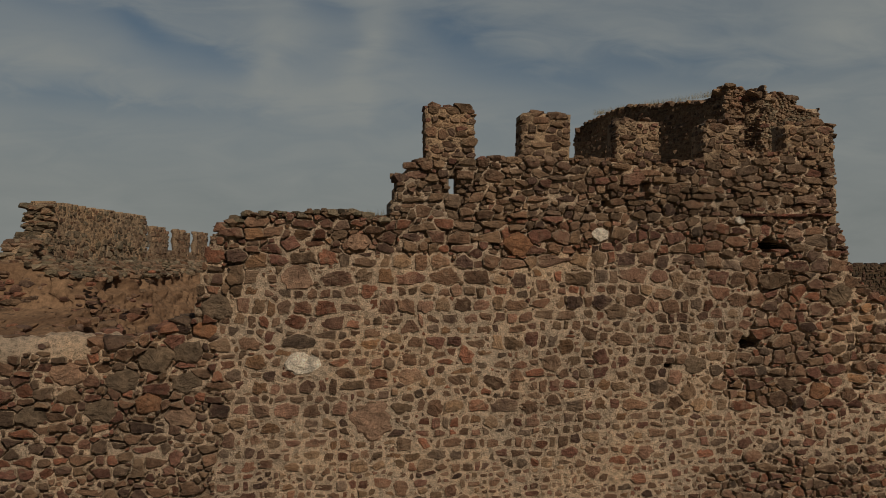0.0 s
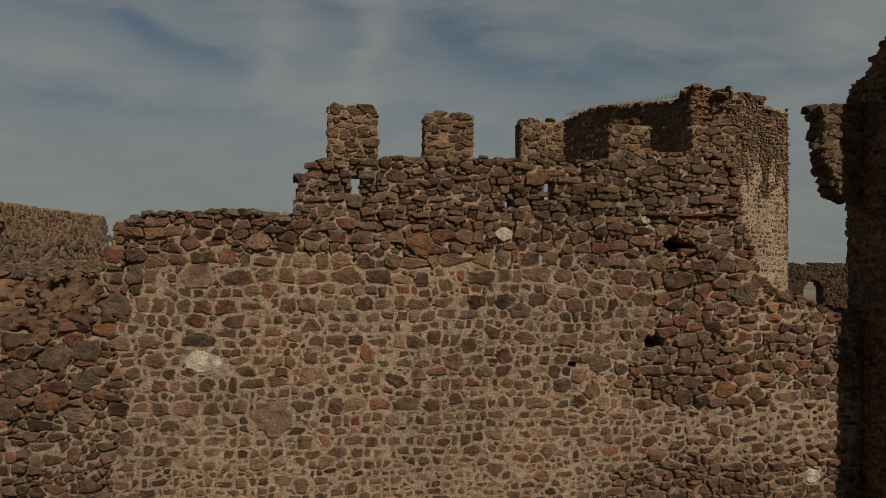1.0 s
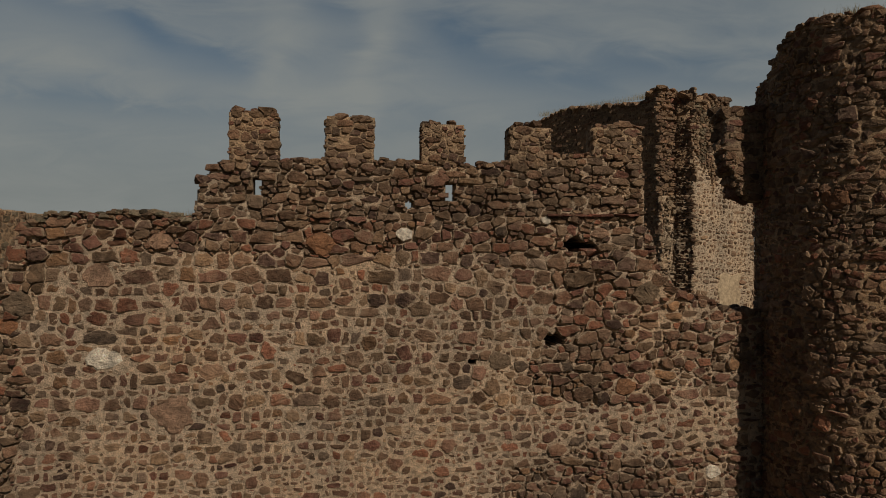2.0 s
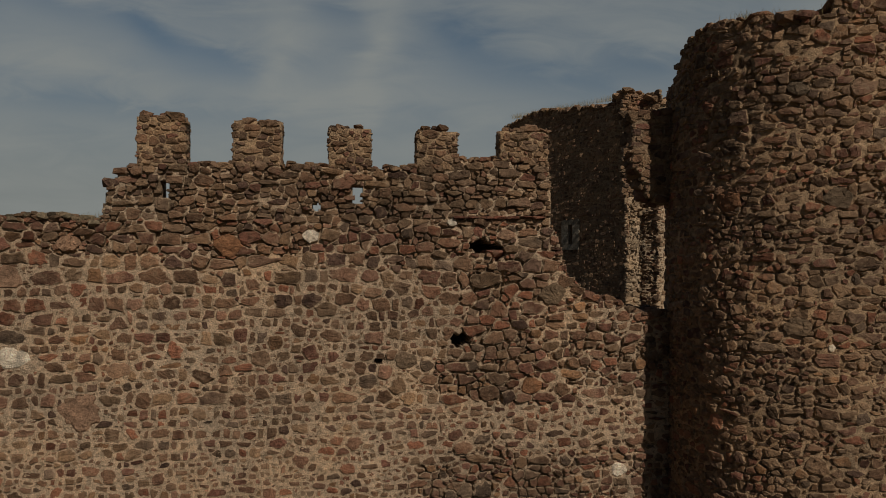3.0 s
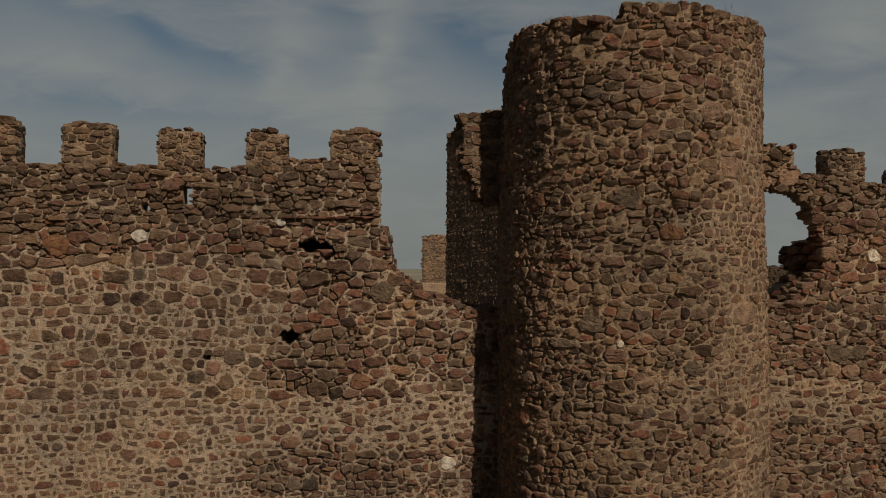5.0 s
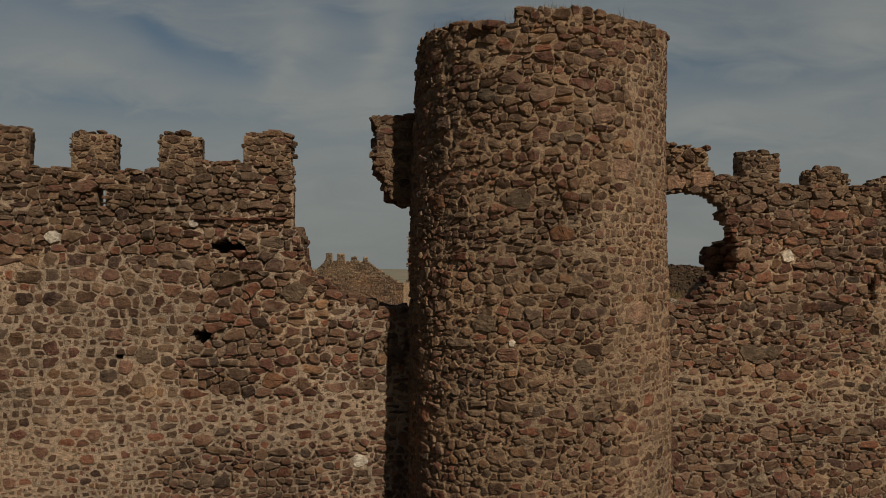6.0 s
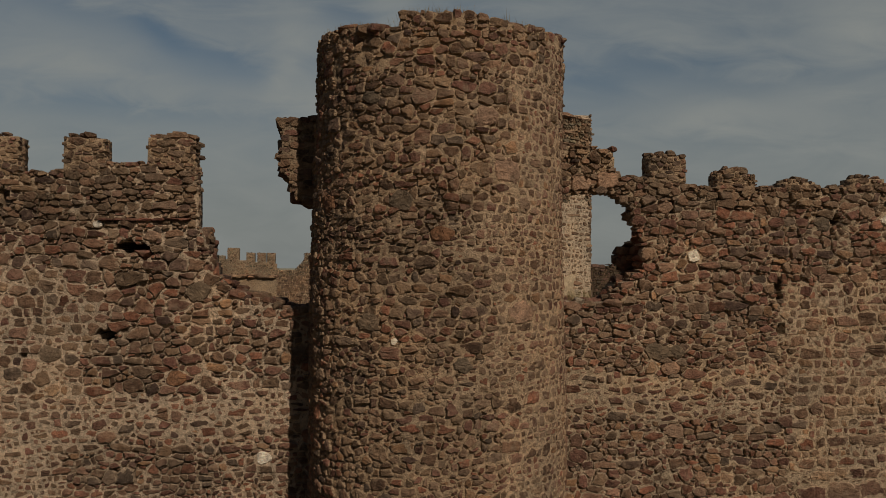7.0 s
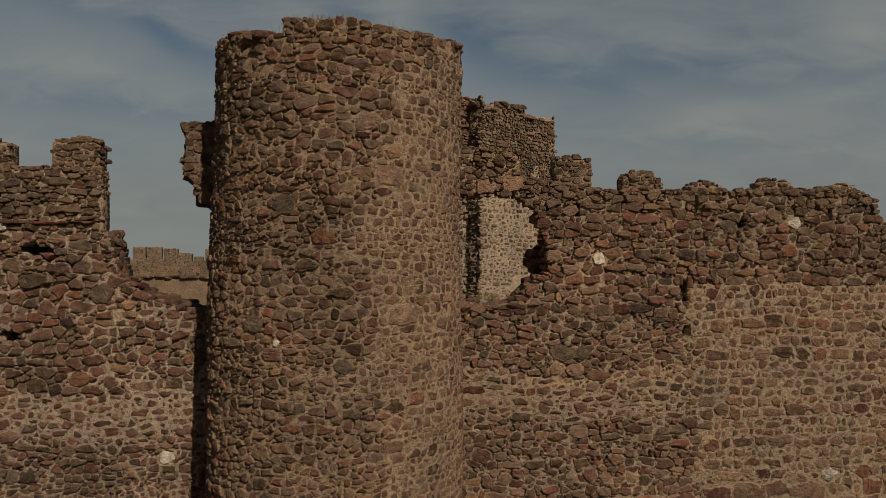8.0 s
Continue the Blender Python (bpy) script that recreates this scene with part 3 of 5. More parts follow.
def lay_stones(owner, surf, box, inside, style, seed, marks=(), holes=(), singles=300, near=None, course=0.21, edge=0.3, deep=0.07, name="rubble_facing", plain=False):
    """Face a surface with rubble. The blocks in the stretch 'near' are pieces of their own, the others one mesh."""
    rng = random.Random(seed)
    stones = list(courses(rng, box, lambda u, v: inside(u, v) and style(u, v)[3] not in PACKED, style, marks, holes, course, seed * 1.7))
    taken = [((q[0] + q[1]) / 2, (q[2] + q[3]) / 2, (q[1] - q[0]) * (0.44 if tag else 0.5), (q[3] - q[2]) * (0.44 if tag else 0.5)) for q, _, tag in stones]
    laid = len(stones)
    stones += pack(rng, box, inside, style, taken, course)
    area = [(q[1] - q[0]) * (q[3] - q[2]) for q, _, _ in stones]
    spot = [((q[0] + q[1]) / 2, (q[2] + q[3]) / 2) for q, _, _ in stones]
    order = sorted(range(len(stones)), key=lambda i: (stones[i][2] == "", -area[i] if near is None or near(*spot[i]) else 9))
    alone = set(order[:singles])
    verts, faces, index, kinds, limes = [], [], [], [], []
    blocks = [(*spot[i], (q[1] - q[0]) / 2, (q[3] - q[2]) / 2) for i, (q, _, _) in enumerate(stones)]
    grid = {}
    blocks += [(a, c, b, d) for a, c, b, d in holes]
    for i, (u, v, _, _) in enumerate(blocks):
        grid.setdefault((int(u // 0.4), int(v // 0.4)), []).append(i)
    for i, (q, (_, gap, proud, kind), tag) in enumerate(stones):
        u, v = spot[i]
        hw, hh = (q[1] - q[0]) / 2, (q[3] - q[2]) / 2
        rim = not all(inside(u + a, v + b) for a, b in ((hw + 0.08, 0), (-hw - 0.08, 0), (0, hh + 0.08), (0, -hh - 0.08)))
        outline = fitted_outline(rng, i, blocks, grid, gap, rim, len(stones), 0.45 if kind in NEAT else 0.75) if i >= laid else block_outline(rng, i, blocks, grid, gap, tag, rim)
        if outline is None:
            continue
        vs, fs, edge_lime = stone_mesh(rng, surf, u, v, outline, 2 * min(hw, hh), proud * (1.0 if tag == "white" else 0.6 if tag else 1.0), edge * rng.uniform(0.6, 1.3) if rim else deep, i >= laid or tag != "", plain or min(hw, hh) < 0.045)
        if i in alone:
            m = SPECIAL[tag] if tag in SPECIAL else STONE[kind][1]
            part("stone", mesh_of("stone", vs, fs, [m], smooth=False, lime=edge_lime), owner)
        else:
            if kind not in kinds:
                kinds.append(kind)
            base = len(verts)
            verts += vs
            limes += edge_lime
            faces += [tuple(base + a for a in f) for f in fs]
            index += [kinds.index(kind)] * len(fs)
    if verts:
        part(name, mesh_of(name, verts, faces, [STONE[k][0] for k in kinds], index, False, limes), owner, kind="stuff")


def steps(lo, hi, step, near):
    """Marks from lo to hi, close together in the stretch 'near' and wide apart outside it."""
    out = [lo]
    while out[-1] < hi - 1e-6:
        inner = near is None or near[0] - 1e-6 <= out[-1] < near[1]
        stop = hi if inner or out[-1] >= near[1] else near[0]
        out.append(min(out[-1] + (step if inner else 0.16), stop, hi))
    return out


def pointing(u, v, rough):
    """How far trowelled and weathered mortar stands off its face."""
    return rough * (0.5 * noise.noise(Vector((u * 3, v * 3, 7.7))) + noise.noise(Vector((u * 7, v * 7, 3.7))) + 0.8 * noise.noise(Vector((u * 16, v * 16, 1.3))) + 0.6 * noise.noise(Vector((u * 33, v * 33, 5.1))))


def core(name, owner, surf, box, inside, thick, material, step=0.06, rough=0.012, label="", zone=None, other=None, level=None, near=None, pit=None):
    """The body of a wall: an uneven mortar face, its back and the edges between them."""
    u0, u1, v0, v1 = box
    us = steps(u0, u1, step, near and near[:2])
    vs = steps(v0, v1, step, near and near[2:])
    nu, nv = len(us) - 1, len(vs) - 1
    mid = lambda i, j: ((us[i] + us[i + 1]) / 2, (vs[j] + vs[j + 1]) / 2)
    verts, faces, at = [], [], {}
    keep = {(i, j) for i in range(nu) for j in range(nv) if inside(*mid(i, j))}

    def front(i, j):
        if (i, j) not in at:
            u, v = us[i], vs[j]
            w = pointing(u, v, rough)
            off = -0.075 if zone and zone(u, v) else level(u, v) if level else -0.012
            at[i, j] = len(verts)
            verts.append(surf(u, v, w + off))
            verts.append(surf(u, v, -thick(u, v) + 3 * w))
        return at[i, j]

    index = []
    for i, j in sorted(keep):
        before = len(faces)
        q = [front(i, j), front(i + 1, j), front(i + 1, j + 1), front(i, j + 1)]
        faces.append(q)
        faces.append([k + 1 for k in reversed(q)])
        for (di, dj), (a, b) in (((0, -1), (0, 1)), ((1, 0), (1, 2)), ((0, 1), (2, 3)), ((-1, 0), (3, 0))):
            if (i + di, j + dj) not in keep:
                faces.append((q[b], q[a], q[a] + 1, q[b] + 1))
        # kind 2: pits in near-black brown, their shade put into the colour
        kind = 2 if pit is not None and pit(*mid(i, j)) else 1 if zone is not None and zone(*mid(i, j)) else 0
        index += [kind] * (len(faces) - before)
    return part(name, mesh_of(name, verts, faces, [material, other or material, SHADE_BROWN], index), owner, label)


def plane(ox, oy, ux, uy):
    """A standing face: u runs along (ux, uy) from (ox, oy), v is the height, w comes out towards its right-hand side."""
    d = math.hypot(ux, uy)
    ux, uy = ux / d, uy / d
    return lambda u, v, w: (ox + ux * u + uy * w, oy + uy * u - ux * w, v)


def hull(rng, n=22):
    bm = bmesh.new()
    for _ in range(n):
        p = Vector((rng.gauss(0, 1), rng.gauss(0, 1), rng.gauss(0, 1))).normalized() * rng.uniform(0.85, 1.1)
        p = Vector(max(-0.75, min(0.75, c)) / 0.75 for c in p)
        bm.verts.new(p)
    made = bmesh.ops.convex_hull(bm, input=bm.verts)
    bmesh.ops.delete(bm, geom=[g for g in made["geom_interior"] if isinstance(g, bmesh.types.BMVert)], context="VERTS")
    bm.verts.index_update()
    shape = ([tuple(v.co) for v in bm.verts], [tuple(v.index for v in f.verts) for f in bm.faces])
    bm.free()
    return shape


HULLS = [hull(random.Random(k)) for k in range(14)]


def rubble(name, owner, places, kind, seed, singles=False):
    """Loose blocks: places are rows of (x, y, z, half length, half depth, half height)."""
    rng = random.Random(seed)
    verts, faces = [], []
    for x, y, z, a, b, c in places:
        vs, fs = rng.choice(HULLS)
        m = Matrix.Translation((x, y, z)) @ Euler((rng.gauss(0, 0.06), rng.gauss(0, 0.06), rng.uniform(-0.4, 0.4))).to_matrix().to_4x4() @ Matrix.Diagonal((a, b, c, 1))
        vs = [tuple(m @ Vector(p)) for p in vs]
        if singles:
            part(name, mesh_of(name, vs, fs, [STONE[kind][1]], smooth=False), owner)
        else:
            base = len(verts)
            verts += vs
            faces += [tuple(base + k for k in f) for f in fs]
    if verts:
        part(name, mesh_of(name, verts, faces, [STONE[kind][0]], smooth=False), owner, kind="stuff")


def top_rubble(rng, u0, u1, top, surf, depth0, depth1, pitch=0.2, size=0.13):
    """Blocks lying along the broken top of a wall, from depth0 to depth1 behind its face."""
    rows = []
    u = u0
    while u < u1:
        d = depth0
        while d < depth1:
            s = size * rng.uniform(0.6, 1.35)
            x, y, z = surf(u + rng.uniform(-0.06, 0.06), top(u) + rng.uniform(-0.06, 0.03), -d)
            rows.append((x, y, z, s * rng.uniform(0.85, 1.3), s, s * rng.uniform(0.45, 0.75)))
            d += pitch * rng.uniform(0.8, 1.3)
        u += pitch * rng.uniform(0.7, 1.3)
    return rows


def grass(name, label, places, height, seed):
    """Dry grass: thin bent blades in tufts."""
    rng = random.Random(seed)
    verts, faces = [], []
    for x, y, z, spread, count in places:
        for _ in range(count):
            bx, by = x + rng.gauss(0, spread), y + rng.gauss(0, spread)
            h, t = height * rng.uniform(0.4, 1.3), rng.uniform(0, 6.28)
            lx, ly, w = math.cos(t) * h * rng.uniform(0.1, 0.6), math.sin(t) * h * rng.uniform(0.1, 0.6), 0.0028
            sx, sy = -math.sin(t) * w, math.cos(t) * w
            b = len(verts)
            verts += [(bx - sx, by - sy, z), (bx + sx, by + sy, z), (bx + lx * 0.35 + sx * 0.8, by + ly * 0.35 + sy * 0.8, z + h * 0.6),
                      (bx + lx * 0.35 - sx * 0.8, by + ly * 0.35 - sy * 0.8, z + h * 0.6), (bx + lx, by + ly, z + h)]
            faces += [(b, b + 1, b + 2, b + 3), (b + 3, b + 2, b + 4)]
    return tagged(new(name, mesh_of(name, verts, faces, [STRAW])), label, "grass", kind="stuff")


# ---- ground ----
def build_ground():
    verts = [(-2500, -2500, 0), (2500, -2500, 0), (2500, 2500, 0), (-2500, 2500, 0)]
    tagged(new("ground", mesh_of("ground", verts, [(0, 1, 2, 3)], [GROUND])), "dry yellow-brown earth and grass round the castle", "ground", kind="structure")


build_ground()

FACE = 11.73           # the outer face of both curtain walls
front = plane(0, FACE, 1, 0)


# ---- merlons ----
def merlon(owner, x0, x1, z0, z1, depth, seed, shape=None, kind="dry"):
    """A battlement tooth of flat rubble: faced on all sides, with loose blocks on top."""
    rng = random.Random(seed)
    top = shape or (lambda u: z1)
    lean = rng.uniform(-0.03, 0.03)

    def sheared(f):
        return lambda u, v, w: (lambda p: (p[0] + lean * (v - z0), p[1], p[2]))(f(u, v, w))
    box = (x0 + 0.03, x1 - 0.03, z0 - 0.05, max(top(x0), top(x1), top((x0 + x1) / 2), z1))
    body = core("merlon", owner, sheared(front), box, lambda u, v: v < top(u) - 0.05, lambda u, v: depth, MORTAR_TOWER, 0.07)
    flat = lambda u, v: (0.95, 0.016, 0.018, kind)
    snug = lambda u, v: (0.95, 0.016, 0.008, kind)
    lay_stones(body, sheared(front), (x0, x1, z0, box[3]), lambda u, v: x0 < u < x1 and z0 - 0.05 < v < top(u) - 0.03, flat, seed, singles=40, course=0.135, edge=0.2)
    for surf, end in ((plane(x0 + 0.03, FACE + depth, 0, -1), x0), (plane(x1 - 0.03, FACE, 0, 1), x1)):
        lay_stones(body, sheared(surf), (0, depth, z0, box[3]), lambda u, v: 0.02 < u < depth - 0.02 and v < top(end) - 0.05, snug, seed + 7, singles=14, course=0.15, edge=0.12)
    lay_stones(body, sheared(plane(x1, FACE + depth, -1, 0)), (0, x1 - x0, z0, box[3]), lambda u, v: 0.03 < u < x1 - x0 - 0.03 and v < top(x1 - u) - 0.05, flat, seed + 9, singles=0, course=0.15, edge=0.12)
    rubble("top_stone", body, top_rubble(rng, x0 + 0.15, x1 - 0.13, lambda u: top(u) - 0.02, sheared(front), 0.08, depth - 0.05, 0.17, 0.095), kind, seed, True)
    return body


# ---- west curtain wall ----
WEST_TOP = lerp_profile([(-16, 5.7), (-4.7, 5.75), (-3.2, 5.75), (-2.45, 6.0), (-2.12, 6.08), (-2.03, 6.8), (-1.95, 7.1), (-1.77, 7.5), (-1.39, 7.7), (0.07, 7.78),
                         (0.87, 7.7), (0.93, 8.15), (1.0, 8.4), (1.18, 8.58), (1.4, 8.68), (2.3, 8.72), (3.9, 8.78), (5.4, 8.74), (6.1, 8.76), (7.0, 8.95), (7.6, 8.96),
                         (8.64, 8.9), (8.68, 7.8), (8.8, 7.62), (8.9, 7.2), (9.0, 6.84), (9.46, 6.5), (9.99, 6.34), (10.31, 6.22), (11.3, 6.18)])
WEST_HOLES = [(1.89, 8.26, 0.045, 0.15), (5.17, 8.24, 0.045, 0.17), (4.46, 8.02, 0.09, 0.09), (7.38, 7.37, 0.22, 0.12), (7.68, 7.27, 0.15, 0.17), (7.0, 5.64, 0.13, 0.11), (6.9, 5.72, 0.07, 0.06), (7.1, 5.72, 0.09, 0.1), (5.57, 5.32, 0.05, 0.04)]
THROUGH = WEST_HOLES[:3]


def in_hole(holes, u, v):
    """Loops are narrow and straight, pits are ragged."""
    for a, c, b, d in holes:
        x, y = abs(u - a) / b, abs(v - c) / d
        if (x < 1 and y < 1) if b < 0.07 or b > 0.6 or d > 1.4 * b else x ** 1.5 + y ** 1.5 < 1 + 0.5 * noise.noise(Vector((u * 9, v * 9, 2.0))):
            return True
    return False


def west_style(u, v):
    if u < -1.65 + 0.15 * math.sin(3 * v):
        return (1.02, 0.024, 0.05, "dark") if v > 4.75 else (0.98, 0.036, 0.035, "dark")
    if v > 7.05 + 0.12 * math.sin(1.7 * u) and u < 6.6 or v > 7.8:
        return (0.95, 0.02, 0.034, "dry" if v > 7.75 else "red")
    if u > 6.75 + 0.2 * math.sin(2.2 * v) or (u > 6.3 and v < 3.5):
        return (0.95, 0.056, 0.022, "red") if 3.75 + 0.1 * math.sin(2 * u) < v < 4.65 + 0.15 * math.sin(1.3 * u) else (1.0, 0.044, 0.03, "red") if u > 8.6 else (1.06, 0.028, 0.036, "red")
    if v < 4.6:
        return (0.92, 0.04, 0.013, "mortared")
    if v < 6.3:
        return (1.06, 0.036, 0.016, "mortared")
    return (1.08, 0.033, 0.018, "mortared")


def build_west():
    wall = empty("wall_west", "tall ruined curtain wall of red and grey rubble with battlements", "wall", kind="structure")
    # the facing is lost from the crest of the low wall
    bare = lambda u, v: u < -3.45 and v > 5.55 + 0.09 * math.sin(4 * u) and noise.noise(Vector((u * 2.2, v * 3, 1))) > -0.15
    inside = lambda u, v: v < WEST_TOP(u) and not in_hole(WEST_HOLES, u, v) and not bare(u, v)
    solid = lambda u, v: v < WEST_TOP(u) - 0.06 and not in_hole([(a, c, b + 0.035, d) for a, c, b, d in THROUGH[:2]], u, v) and not in_hole(THROUGH[2:], u, v)
    thick = lambda u, v: 0.5 if v > 7.7 and u > 0.9 else 1.15
    # deep pockets keep their core: only the loops go through
    def sunk(u, v, w):
        pit = 0.95 if in_hole(WEST_HOLES[3:], u, v) else 0.0
        return front(u, v, w - pit if w > -0.2 else w)
    # open hollows take darker mortar, which paints extra shade into them
    shaded_hollow = lambda u, v: west_style(u, v)[3] != "mortared" and west_style(u, v)[1] < 0.05 and 0.7 * noise.noise(Vector((u * 1.1, v * 1.4, 5))) + noise.noise(Vector((u * 6, v * 6, 2))) < (-0.22 if u > 8.6 else -0.18 if v < 4.7 else -0.05) and not (u < -3.2 and v > 5.1)
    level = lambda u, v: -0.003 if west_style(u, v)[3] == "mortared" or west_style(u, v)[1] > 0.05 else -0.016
    core("core", wall, sunk, (-16, 11.3, 0, 9.0), solid, thick, MORTAR, 0.037, 0.013, zone=shaded_hollow, other=MORTAR_DARK, level=level, near=(-6.5, 11.3, 3.2, 9.0), pit=lambda u, v: in_hole(WEST_HOLES[3:], u, v))
    marks = [(4.37, 7.5, 0.15, "white"), (-0.45, 5.42, 0.24, "white"), (9.98, 3.3, 0.15, "white"), (6.85, 7.78, 0.09, "white"), (0.62, 4.48, 0.36, "rose"), (2.94, 7.32, 0.24, "rust"),
             (0.39, 7.31, 0.19, "rose"), (7.83, 7.56, 0.15, "rose"), (6.06, 5.31, 0.17, "slate"), (1.23, 5.22, 0.2, "rose"), (-0.6, 6.75, 0.27, "rose"), (8.33, 4.85, 0.19, "rust"), (8.7, 6.5, 0.24, "slate"),
             (-1.75, 6.3, 0.25, "slate"), (-2.65, 5.5, 0.26, "slate"), (-2.75, 4.85, 0.19, "rust"), (-2.15, 5.62, 0.2, "slate"), (-2.2, 5.15, 0.22, "slate"), (-3.1, 5.2, 0.2, "slate"), (-2.3, 4.65, 0.2, "rose"), (-3.45, 4.75, 0.22, "slate"), (-1.95, 5.95, 0.17, "rust"), (-3.9, 5.3, 0.24, "rose"), (-4.4, 4.7, 0.2, "slate")]
    near = lambda u, v: 3.0 < u < 9.5 and 3.0 < v < 8.8
    lay_stones(wall, front, (-9, 11.2, 0.0, 9.0), inside, west_style, 11, marks, WEST_HOLES, 300, near, edge=0.2, course=lerp_profile([(4.2, 0.187), (4.8, 0.23), (7.0, 0.245), (7.2, 0.25), (7.7, 0.24), (7.9, 0.19), (9.0, 0.17)]))
    # the broken east end and the low stub's west end
    end = plane(8.66, FACE, 0, 1)
    lay_stones(wall, end, (0, 0.5, 7.8, 9.0), lambda u, v: 0.03 < u < 0.47 and v < 8.95, lambda u, v: (0.85, 0.02, 0.015, "dry"), 21, singles=20, edge=0.1, name="end_facing")
    rough = random.Random(25)
    rubble("core_rubble", wall, [(rough.uniform(8.66, 8.78) + 0.2 * (7.7 - z), FACE + rough.uniform(0.1, 1.0), z, 0.12, 0.16, 0.1) for z in np.linspace(6.5, 7.7, 40)], "red", 25)
    end = plane(8.84, FACE, 0, 1)
    lay_stones(wall, end, (0, 1.1, 6.4, 7.4), lambda u, v: 0.03 < u < 1.1 and v < 7.3, lambda u, v: (1.0, 0.03, 0.03, "red"), 22, singles=20, edge=0.1, name="end_facing")
    end = plane(-1.85, FACE + 1.1, 0, -1)
    lay_stones(wall, end, (0, 1.1, 5.8, 7.5), lambda u, v: 0.03 < u < 1.1 and v < 7.4, lambda u, v: (1.0, 0.03, 0.04, "dark"), 23, singles=20, edge=0.1, name="end_facing")
    end = plane(0.98, FACE + 0.5, 0, -1)
    lay_stones(wall, end, (0, 0.5, 7.7, 8.5), lambda u, v: 0.03 < u < 0.5 and v < 8.4, lambda u, v: (0.85, 0.03, 0.015, "dry"), 24, singles=8, edge=0.1, name="end_facing")
    rng = random.Random(5)
    low = lambda u: WEST_TOP(u) - 0.02
    rubble("top_rubble", wall, top_rubble(rng, -3.5, -2.1, low, front, 0.1, 1.1, 0.22, 0.14) + top_rubble(rng, -1.7, 0.9, low, front, 0.05, 1.1, 0.24, 0.1)
           + top_rubble(rng, 9.05, 11.0, low, front, 0.05, 1.1, 0.18, 0.11), "dark", 5)
    rubble("top_rubble", wall, top_rubble(rng, -1.75, 0.9, lambda u: WEST_TOP(u) + 0.02, front, 0.02, 1.1, 0.12, 0.075), "lichened", 7)
    rubble("top_rubble", wall, top_rubble(rng, 1.0, 1.45, low, front, 0.05, 0.5, 0.17, 0.1) + top_rubble(rng, 2.3, 8.6, low, front, 0.06, 0.46, 0.15, 0.08), "dry", 6)
    rubble("broken_edge", wall, [(8.56 + rough.uniform(-0.05, 0.04), FACE + rough.uniform(0.06, 0.44), z, rough.uniform(0.07, 0.12), rough.uniform(0.07, 0.12), rough.uniform(0.035, 0.07)) for z in np.linspace(7.85, 9.4, 44)], "dry", 27)
    # fallen blocks in the large pit
    rubble("pit_rubble", wall, [(rough.uniform(7.15, 7.85), FACE + rough.uniform(0.12, 0.6), 7.16 + rough.uniform(-0.06, 0.1), rough.uniform(0.08, 0.16), 0.12, rough.uniform(0.04, 0.09)) for _ in range(16)], "red", 26)
    # a course of thin bricks
    for k in range(7):
        x = 7.0 + 0.24 * k
        vs, fs = HULLS[k]
        m = Matrix.Translation((x, FACE - 0.02, 7.87 + 0.004 * k)) @ Matrix.Diagonal((0.13, 0.08, 0.028, 1))
        part("brick", mesh_of("brick", [tuple(m @ Vector(p)) for p in vs], fs, [BRICK], smooth=False), wall)
    for k, (x0, x1, z0, z1) in enumerate(((1.42, 2.27, 8.7, 9.56), (2.99, 3.86, 8.76, 9.52), (4.63, 5.42, 8.76, 9.46), (6.18, 6.97, 8.76, 9.48), (7.7, 8.64, 8.95, 9.52))):
        merlon(wall, x0, x1, z0, z1, 0.46, 100 + 10 * k)


build_west()


# ---- the remnant of wall that hangs on the tower ----
def build_remnant():
    wall = empty("wall_remnant", "broken stub of grey battlement still bonded to the tower", "wall", kind="structure")
    left = lerp_profile([(8.13, 11.0), (8.18, 10.75), (8.35, 10.41), (8.68, 10.31), (8.9, 10.15), (9.18, 10.11), (9.45, 10.15), (9.92, 10.11)])
    inside = lambda u, v: u > left(v) + 0.06 and v < 9.93
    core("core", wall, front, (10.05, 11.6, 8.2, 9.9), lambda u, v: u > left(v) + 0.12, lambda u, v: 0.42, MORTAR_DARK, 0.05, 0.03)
    rng = random.Random(33)
    rows = []
    for z in np.linspace(8.25, 9.82, 30):
        a = rng.uniform(0.09, 0.15)
        rows.append((left(z) + 0.13 + rng.uniform(-0.02, 0.07), FACE + rng.uniform(0.1, 0.42), z, a, a, a * 0.75))
    rubble("broken_edge", wall, rows, "dry", 33)
    flat = lambda u, v: (0.8, 0.018, 0.02, "dry")
    lay_stones(wall, front, (10.0, 11.2, 8.15, 9.95), inside, flat, 31, singles=60, course=0.2, edge=0.12)
    lay_stones(wall, plane(10.25, FACE + 0.5, 0, -1), (0, 0.5, 8.9, 9.85), lambda u, v: 0.02 < u < 0.48, flat, 32, singles=12, edge=0.1, course=0.2)
    rubble("top_stone", wall, top_rubble(random.Random(3), 10.25, 11.2, lambda u: 9.9, front, 0.08, 0.45, 0.19, 0.12), "dry", 3, True)


build_remnant()


# ---- round tower ----
TX, TY = 13.28, 11.22
TOWER_TOP = lerp_profile([(-3.2, 10.3), (-2.3, 10.3), (-1.8, 10.5), (-1.5, 11.1), (-1.2, 11.2), (-0.85, 11.05), (-0.42, 10.98), (-0.38, 11.18), (0.05, 11.22), (0.5, 11.14), (1.0, 11.25), (1.6, 11.45), (2.2, 11.0), (3.2, 10.4)])
TR = 2.4


def drum(u, v, w):
    """u: arc length on the tower's front, from its middle to the east."""
    a = u / TR
    r = 2.43 - 0.0115 * max(v - 3.0, 0) + w + (0.025 * math.sin(3 * a + 0.9 * v))
    return (TX + r * math.sin(a), TY - r * math.cos(a), v)


